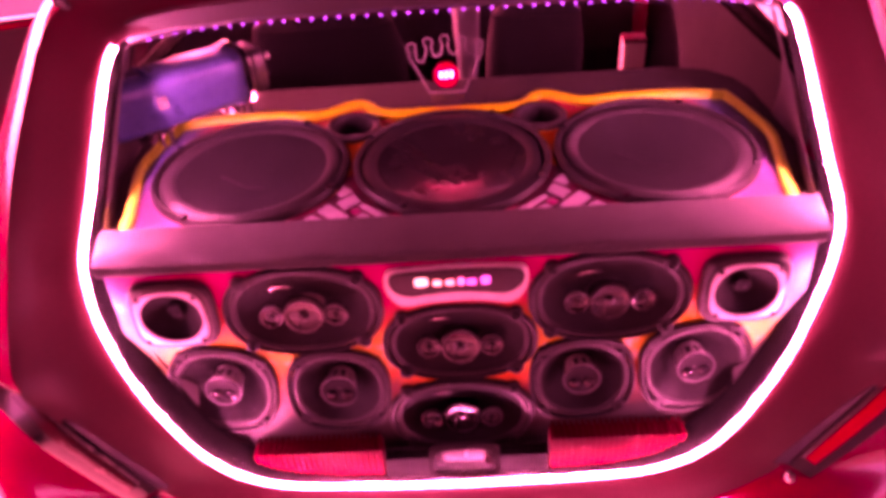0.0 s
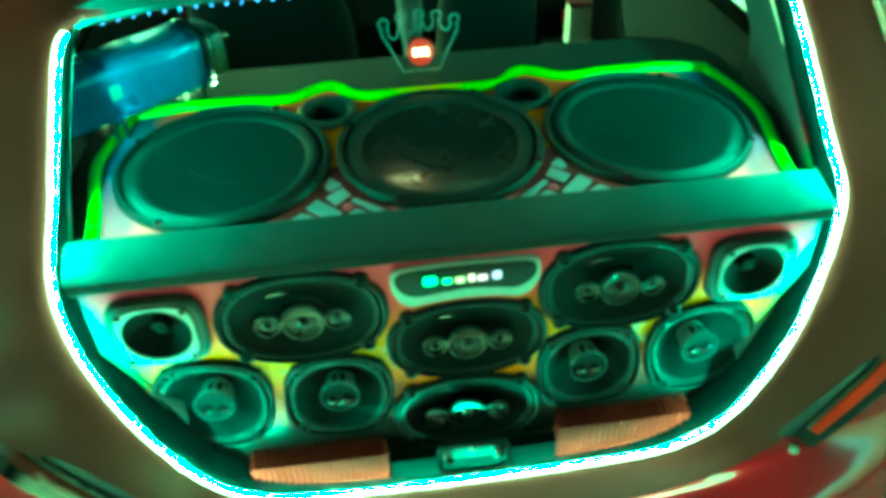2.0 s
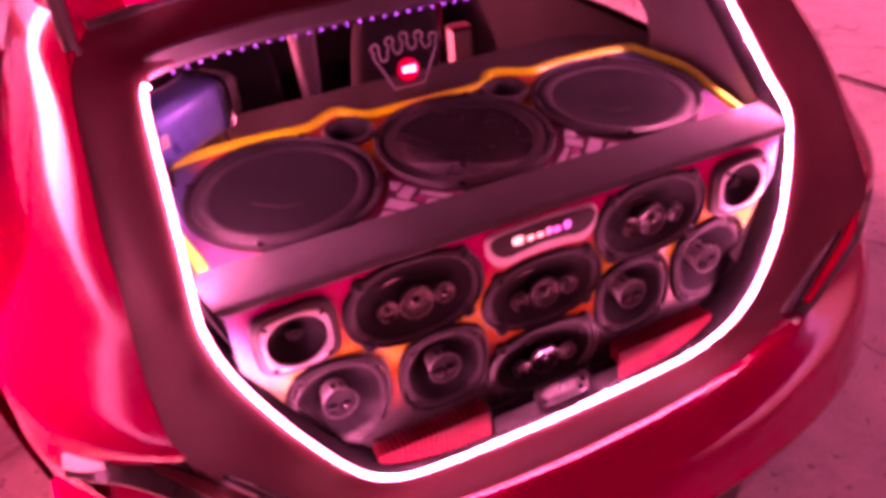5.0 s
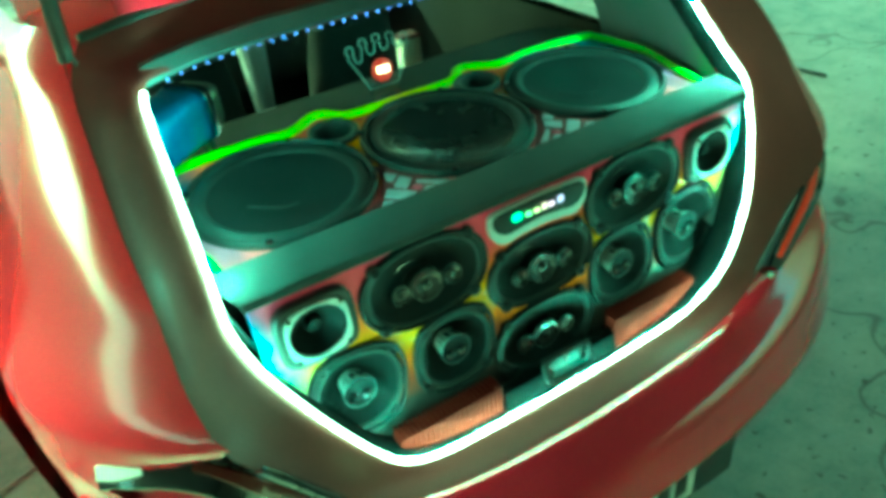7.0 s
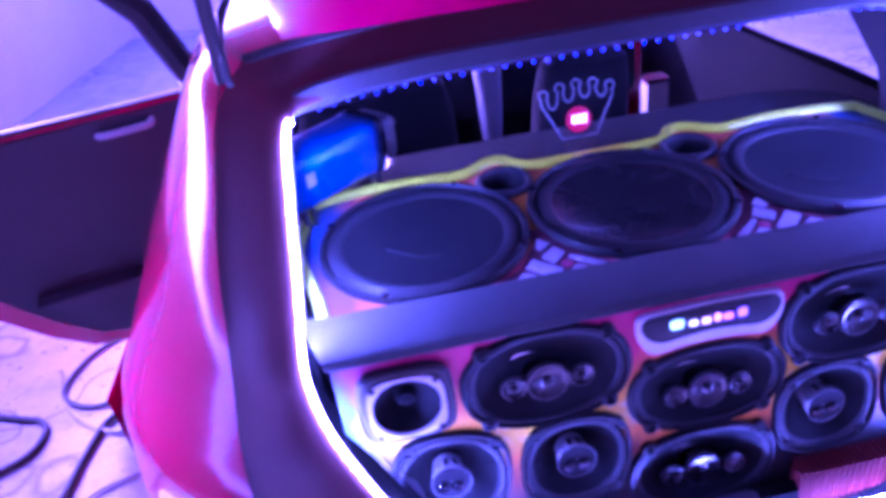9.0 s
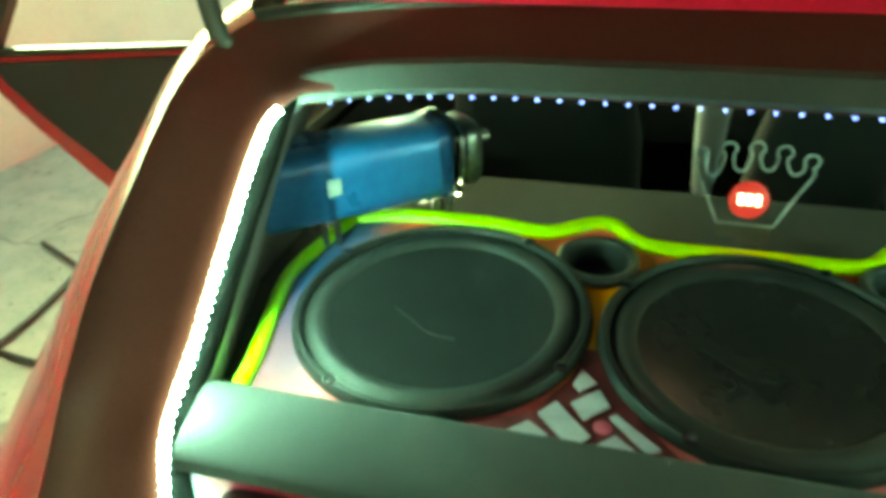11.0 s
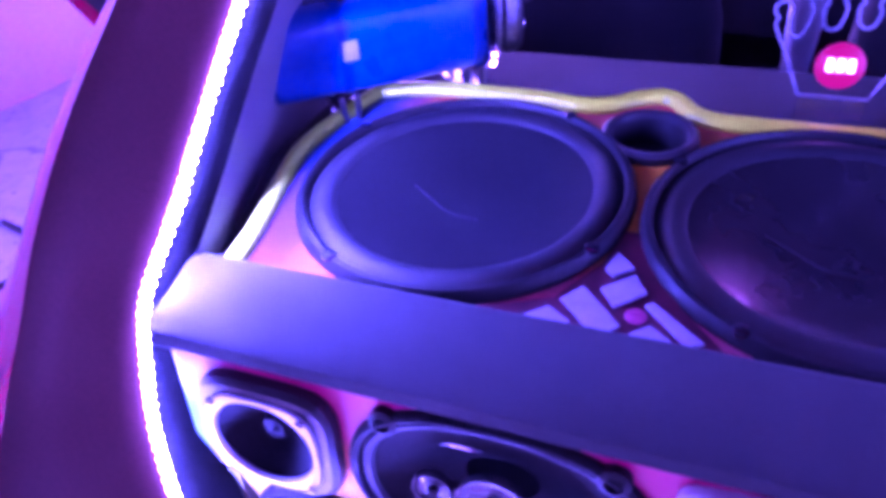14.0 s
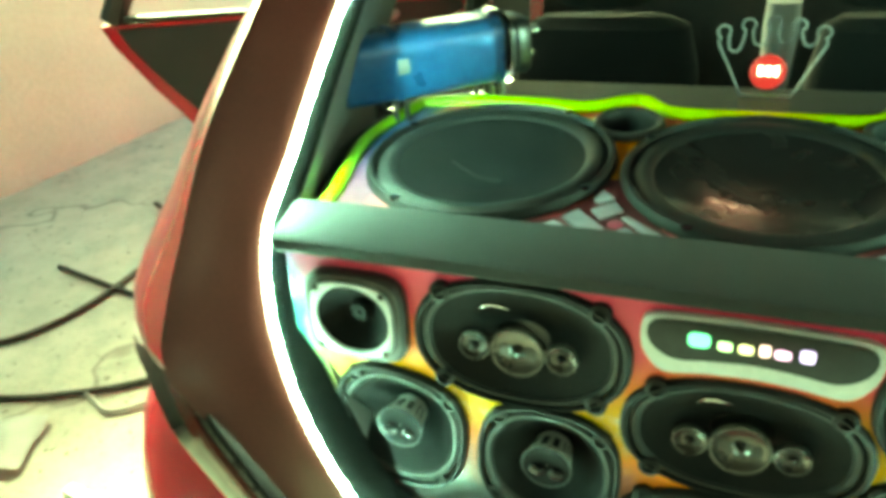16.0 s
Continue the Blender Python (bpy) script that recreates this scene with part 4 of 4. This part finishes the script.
def round_speaker(u, v, r, turn):
    s = thing("round_speaker", on(PANEL, u, v, 0, turn), "black round coaxial speaker with a pale printed centre post", "speaker", "round speakers on the front panel")
    part("frame_ring", turned([(r * .915, .003), (r * .925, .008), (r * .965, .0095), (r, .006), (r * 1.005, .0)], 48, 2.7), M["basket"], s)
    part("surround", turned([(r * .78, .0015), (r * .81, .006), (r * .865, .007), (r * .918, .003)], 48, 2.3), M["roll"], s)
    part("cone", turned([(r * .79, .002), (r * .60, -.016), (r * .40, -.034), (r * .22, -.040)], 48, 2.1), M["cone"], s)
    post = part("centre_post", turned([(.0215, -.034), (.0225, -.022), (.0255, -.008), (.0290, .0040)], 36), M["post"], s, "pale printed post")
    part("post_ring", turned([(.0288, .0035), (.0293, .0042), (.0293, .0052), (.0287, .0056), (.0275, .0046)], 36), M["grained"], post, "grey rim")
    part("front_plate", turned([(.0280, .0046), (.020, .0030), (.0005, .0025)], 30), M["cone"], post, "black front plate")
    for x in (-.0115, .0115):
        part("small_tweeter", turned([(.0095, .0025), (.0095, .0055), (.0065, .0078), (.0005, .0085)], 18, cx=x, cy=-.008), M["gloss"], post)
    for col in (-1, 1):
        for z in (-.016, -.006):
            turn_ = radians(90 - col * 15)
            rr_ = .0274 + .0021 * (z / .01)
            win = box((.0074, .0022, .0074), (0, 0, 0), .0005)
            w = part("dark_window", win, M["seal"], post, "black printed square")
            w.matrix_basis = Matrix.Translation((rr_ * math.cos(turn_), rr_ * math.sin(turn_), z)) @ Matrix.Rotation(turn_ - math.pi / 2, 4, "Z")
        for a_ in (40, 58):
            turn_ = radians(90 - col * a_)
            w = part("printed_bar", box((.0016, .0016, .026), (0, 0, 0), .0004), M["seal"], post, "black printed bar")
            w.matrix_basis = Matrix.Translation((.0246 * math.cos(turn_), .0246 * math.sin(turn_), -.012)) @ Matrix.Rotation(turn_ - math.pi / 2, 4, "Z") @ Matrix.Rotation(radians(-11), 4, "X")
    for k in range(4):
        t = radians(45 + 90 * k)
        part("fixing_ear", turned([(.011, .0), (.011, .0075), (.0065, .009), (.005, .0055), (.0005, .0055)], 12, cx=r * .99 * math.cos(t), cy=r * .99 * math.sin(t)), M["basket"], s)


for ru, rv, rr, rt in ROUNDS:
    round_speaker(ru, rv, rr, rt)


def super_tweeter(u, v):
    s = thing("super_tweeter", on(PANEL, u, v, 0), "square black horn tweeter with a silver face ring", "speaker", "horn tweeters on the front panel")
    part("body_plate", loft([oval(.064, .057, 48, 4.2, z) for z in (0, .010)] + [oval(.060, .053, 48, 4.0, .015), oval(.045, .042, 48, 2.1, .015)]), M["plastic"], s)
    face = loft([oval(.0515, .0465, 48, 3.4, .015), oval(.0515, .0465, 48, 3.4, .0175), oval(.0505, .0455, 48, 3.4, .0185), oval(.0468, .0430, 48, 2.1, .0185), oval(.0455, .0415, 48, 2.05, .014)])
    fc = part("face_ring", face, M["silver"], s, "satin silver ring")
    part("horn", turned([(.0465, .016), (.038, .004), (.024, -.008), (.012, -.014), (.0005, -.015)], 40), M["cone"], s)
    part("phase_plug", turned([(.014, -.012), (.012, -.003), (.010, .001), (.006, .000), (.0005, .003)], 24), M["cone"], s, "black plug")
    for sx, sy in ((-1, 1), (1, 1), (-1, -1), (1, -1)):
        part("screw", turned([(.0038, .0195), (.0038, .0210), (.002, .0215), (.0005, .0212)], 10, cx=sx * .0410, cy=sy * .0370), M["gloss"], fc)


for tu, tv in TWEETERS:
    super_tweeter(tu, tv)


def sign():
    s = thing("lit_name_sign", on(PANEL, 0, .119, .0), "black curved sign with a white lower border and lit letters", "sign")
    up = [(-.104, .014), (-.098, .030), (-.07, .034), (0, .036), (.07, .034), (.098, .030), (.104, .014), (.100, -.010), (.080, -.030), (.040, -.026), (0, -.024), (-.040, -.026), (-.080, -.030), (-.100, -.010)]
    loop = [(p.x, p.y) for p in spline([(x, y, 0) for x, y in up], 4, True)]
    bm = slab(loop, .010, .002)
    bmesh.ops.translate(bm, vec=(0, 0, .010), verts=bm.verts[:])
    part("white_border", bm, M["white"], s, "white plastic border")
    inn = [(-.098, .014), (-.092, .026), (-.07, .030), (0, .032), (.07, .030), (.092, .026), (.098, .014), (.090, -.002), (.070, -.012), (.040, -.009), (0, -.006), (-.040, -.009), (-.070, -.012), (-.090, -.002)]
    loop = [(p.x, p.y) for p in spline([(x, y, 0) for x, y in inn], 4, True)]
    bm = slab(loop, .004, .001)
    bmesh.ops.translate(bm, vec=(0, 0, .0135), verts=bm.verts[:])
    face = part("sign_face", bm, M["seal"], s, "black face")
    xs = [(-.050, .020), (-.027, .013), (-.009, .013), (.007, .010), (.022, .014), (.042, .013)]
    for (x, w), g, h in zip(xs, GLYPH, (.015, .0095, .0095, .0125, .0095, .0135)):
        part("lit_letter", loft([oval(w * q, h * q, 20, 3.2, z, x, .011 + (h - .010) / 2) for q, z in ((.5, .0130), (.5, .0148), (.44, .0156))], True, True), g, face, "lit letter shape")


sign()


def amplifier(u0, u1, z0, z1, tilt):
    w = u1 - u0
    a = thing("amplifier", Matrix.Translation(((u0 + u1) / 2, 1.060, z0)) @ Matrix.Rotation(radians(tilt), 4, "Y"), "orange-red finned amplifier on the boot floor", "amplifier", "amplifiers")
    part("case", box((w, .030, z1 - z0), (0, 0, (z1 - z0) / 2), .004), M["ampred"], a)
    for k in range(22):
        part("fin", box((.0036, .037, z1 - z0 + .003), (-w / 2 + w * (k + .7) / 22.4, 0, (z1 - z0) / 2 + .004), .0008), M["ampred"], a)
    part("knob", turned([(.0005, .012), (.008, .011), (.010, .006), (.010, 0)], 16), M["chrome"], a, "bright knob").matrix_basis = Matrix.Translation(((-w / 2 + .02) if u0 < 0 else (w / 2 - .02), -.015, .030)) @ Matrix.Rotation(radians(90), 4, "X")


amplifier(-.345, -.135, .655, .735, 0)
amplifier(.135, .350, .655, .745, 0)


# ---------------------------------------------------------------- things on the top board
def capacitor():
    """Blue storage capacitor on two clear brackets, with a chrome terminal end."""
    a, b = Vector((-.610, 1.460, 1.160)), Vector((-.413, 1.624, 1.160))
    d = (b - a).normalized()
    up = Vector((0, 0, 1))
    c = thing("power_capacitor", frame_at(a, d, up.cross(d), up), "blue power capacitor lying on clear brackets", "capacitor")
    ln = (b - a).length
    turnx = Matrix(((0, 0, 1, 0), (1, 0, 0, 0), (0, 1, 0, 0), (0, 0, 0, 1)))

    def along(rows, m, name, parent, label="", p=4.6):
        bm = loft([oval(r, r * 1.02, 36, p, x) for r, x in rows], True, True)
        bmesh.ops.transform(bm, matrix=turnx, verts=bm.verts[:])
        return part(name, bm, m, parent, label)

    along([(.044, 0), (.049, .004), (.050, .010), (.050, ln - .01), (.049, ln)], M["capblue"], "can", c, "blue lacquered can")
    along([(.052, ln - .004), (.054, ln), (.054, ln + .010), (.050, ln + .012)], M["acrylic"], "end_ring", c, "clear ring")
    along([(.038, ln + .012), (.039, ln + .016), (.039, ln + .022), (.043, ln + .026), (.044, ln + .040), (.040, ln + .048), (.028, ln + .050)], M["screw"], "terminal_cap", c, "dull chrome terminal end")
    for y, z in ((.02, .02), (-.02, .02), (.0, -.02)):
        t = along([(.008, ln + .050), (.008, ln + .066), (.005, ln + .068)], M["chrome"], "terminal", c, "chrome terminal post", 2)
        t.matrix_basis = Matrix.Translation((0, y, z))
    for x in (.085, ln - .012):
        along([(.0505, x - .006), (.0525, x - .005), (.0525, x + .005), (.0505, x + .006)], M["acrylic"], "clamp_band", c, "clear clamp band")
        for s in (-1, 1):
            part("bracket_foot", box((.007, .010, .036), (x + s * .009, -.036, -.070), .002), M["screw"], c, "dull steel bracket foot")
            part("bracket_foot", box((.007, .010, .036), (x + s * .009, .036, -.070), .002), M["screw"], c, "dull steel bracket foot")
        part("bracket_base", box((.032, .105, .004), (x, 0, -.089), .001), M["acrylic"], c)
    part("print_patch", box((.018, .002, .022), (.092, -.0535, .006), .0008), M["print"], c, "pale printed patch")


capacitor()


def crown():
    """Clear acrylic crown with a red lit round badge."""
    c = thing("acrylic_crown", pose(-.005, 1.612, 1.056, 82, 0, 0), "clear acrylic crown with a lit red round badge", "ornament")
    pts = []
    for k in range(5):
        x, top = -.064 + .032 * k, .128 + .012 * (1 - ((k - 2) / 2) ** 2)
        lean = -8 * (k - 2)
        for t in range(8):
            g = radians(235 - 290 * t / 7 + lean)
            pts.append((x + .0088 * math.cos(g), top + .0088 * math.sin(g), 0))
        if k < 4:
            pts += [(x + .0085, top - .022, 0), (x + .016, top - .027, 0), (x + .0235, top - .022, 0)]
    line = spline([(-.034, .040, 0), (-.052, .078, 0), (-.070, .112, 0)] + pts + [(.070, .112, 0), (.052, .078, 0), (.034, .040, 0)], 2)
    part("crown_edge", tube(line + [Vector((-.034, .040, 0))], .0017, 6), M["edge"], c, "bright polished edge")
    bd_ = part("badge", turned([(.0005, .006), (.020, .0055), (.024, .003), (.024, 0)], 30, cx=0, cy=.074), M["redglow"], c, "red lit badge")
    for k in range(3):
        part("lit_digit", box((.006, .013, .002), (-.010 + .010 * k, .076, .007), .0005), M["whiteglow"], bd_)
    part("foot", box((.066, .044, .004), (0, .020, 0), .001), M["acrylic"], c)


crown()

# ---------------------------------------------------------------- lit strips
strip = thing("led_strip", None, "glowing flexible light strip round the boot opening", "light strip")
lift = toward(ap, 0.996, -0.004, 0.004)
start_ = max(range(len(lift)), key=lambda i: lift[i].z)
order = lift[start_:] + lift[:start_]
run = [p for p in order if p.z < 1.306 and abs(p.x) <= .60]
def beaded(line, n, r):
    """A thin pipe that swells round each diode."""
    pts = resample(line, n)
    rings = []
    for i, p in enumerate(pts):
        d = (pts[min(i + 1, n - 1)] - pts[max(i - 1, 0)]).normalized()
        s = d.cross(Vector((0, 0.6, 0.8))).normalized()
        w = s.cross(d)
        k = r * (1 + 0.40 * math.cos(math.pi * i / 2))
        rings.append([p + k * (math.cos(math.pi * j / 4) * s + math.sin(math.pi * j / 4) * w) for j in range(8)])
    return loft(rings, True, True)


part("light_tube", beaded(run, 1001, 0.0029), M["strip"], strip, "pale glowing silicone tube")
tape, dots = [], bmesh.new()
fine_run = resample(run, 251)
for i, p in enumerate(fine_run):
    d = (fine_run[min(i + 1, 250)] - fine_run[max(i - 1, 0)]).normalized()
    inward = (Vector((0, 1.45, 1.0)) - p).normalized()
    s = d.cross(inward).normalized()
    n_ = s.cross(d).normalized()
    n_ = n_ if n_.dot(inward) > 0 else -n_
    tape.append([p + s * a + n_ * o for a, o in ((-.0048, .0030), (.0048, .0030), (.0048, .0038), (-.0048, .0038))])
    k = 0.0019 if p.z > 1.09 else 0.0010 if p.z > 0.72 else 0.0009
    box((k, k, k), p + n_ * 0.0044, 0, dots)
part("tape_backing", loft(tape, True, True), M["white"], strip, "white backing tape")
part("diode_tape", dots, M["diode"], strip, "row of small diodes along the back of the tape", "stuff")
beads = bmesh.new()
for k in range(44):
    x = -.465 + .0216 * k
    box((.0026, .003, .0022), (x, 1.4125 - .010 * (x / .5) ** 4, 1.3178 - .022 * (abs(x) / .5) ** 6), .0008, beads)
part("bead_row", beads, M["bead"], strip, "row of small blue-white lights under the header", "stuff")
part("bead_tape", box((.72, .010, .002), (0, 1.422, 1.3215), .0005), M["white"], strip)


# ---------------------------------------------------------------- cables and litter on the yard floor
def cable(points, r, skin, label, name="cable"):
    line = [(x, y, r * 0.9 + 0.004) for x, y in points]
    solo(name, tube(spline(line, 8), r, 8), M[skin], label, "cable", "cables on the floor")


cable([(-2.6, 2.9), (-1.832, 2.547), (-1.70, 2.49), (-1.66, 2.40), (-1.72, 2.29), (-2.0, 2.20), (-2.6, 2.3)], .011, "cable", "black rubber cable lying in a loop on the concrete")
cable([(-1.38, 2.95), (-1.41, 2.68), (-1.40, 2.58), (-1.498, 2.513), (-1.61, 2.56), (-1.66, 2.66), (-1.60, 2.85), (-1.45, 2.98)], .008, "cable", "thin black cable coiled beside the open door")
cable([(-1.70, 2.75), (-1.655, 2.60), (-1.555, 2.458), (-1.40, 2.35), (-1.25, 2.37), (-1.16, 2.48), (-1.22, 2.60), (-1.36, 2.60)], .008, "greycable", "grey cable looped beside the car")
cable([(-1.05, 2.62), (-1.20, 2.57), (-1.34, 2.50), (-1.449, 2.415), (-1.489, 2.245), (-1.518, 2.069), (-1.60, 1.92), (-1.80, 1.74), (-2.2, 1.58), (-2.9, 1.50)], .010, "cable", "thick black power cable running to the car")
cable([(-1.05, 2.22), (-1.288, 2.133), (-1.433, 2.069), (-1.54, 1.86), (-1.70, 1.66), (-1.88, 1.70), (-2.10, 1.62), (-2.7, 1.40)], .007, "greycable", "thin grey cable beside the car")
cable([(-3.0, 1.60), (-2.492, 1.768), (-2.296, 1.941), (-2.229, 2.28), (-2.3, 2.8), (-2.6, 3.6)], .012, "cable", "black cable lying across the concrete")
# pale paper scraps, built as one crumpled sheet
rag = bmesh.new()
bmesh.ops.create_grid(rag, x_segments=14, y_segments=14, size=0.11)
for v in rag.verts:
    v.co.x += 0.03 * noise.noise((v.co.y * 9, 1, v.co.x * 4))
    v.co.z = 0.022 + 0.018 * noise.noise((v.co.x * 11, v.co.y * 11, 3))
solo("paper_scraps", rag, M["palegrey"], "crumpled pale paper scraps on the concrete", "rag", at=pose(-1.95, 1.44, 0.0, 0, 0, 20))
solo("plastic_tie", box((.15, .035, .012), (0, 0, .010), .004), M["white"], "small white plastic strip on the concrete", "strip", at=pose(-1.53, 1.368, 0, 0, 0, -8))
solo("metal_rod", tube([(2.98, 2.80, .012), (3.04, 2.42, .012)], .010, 8), M["seal"], "short dark iron rod on the concrete", "rod")
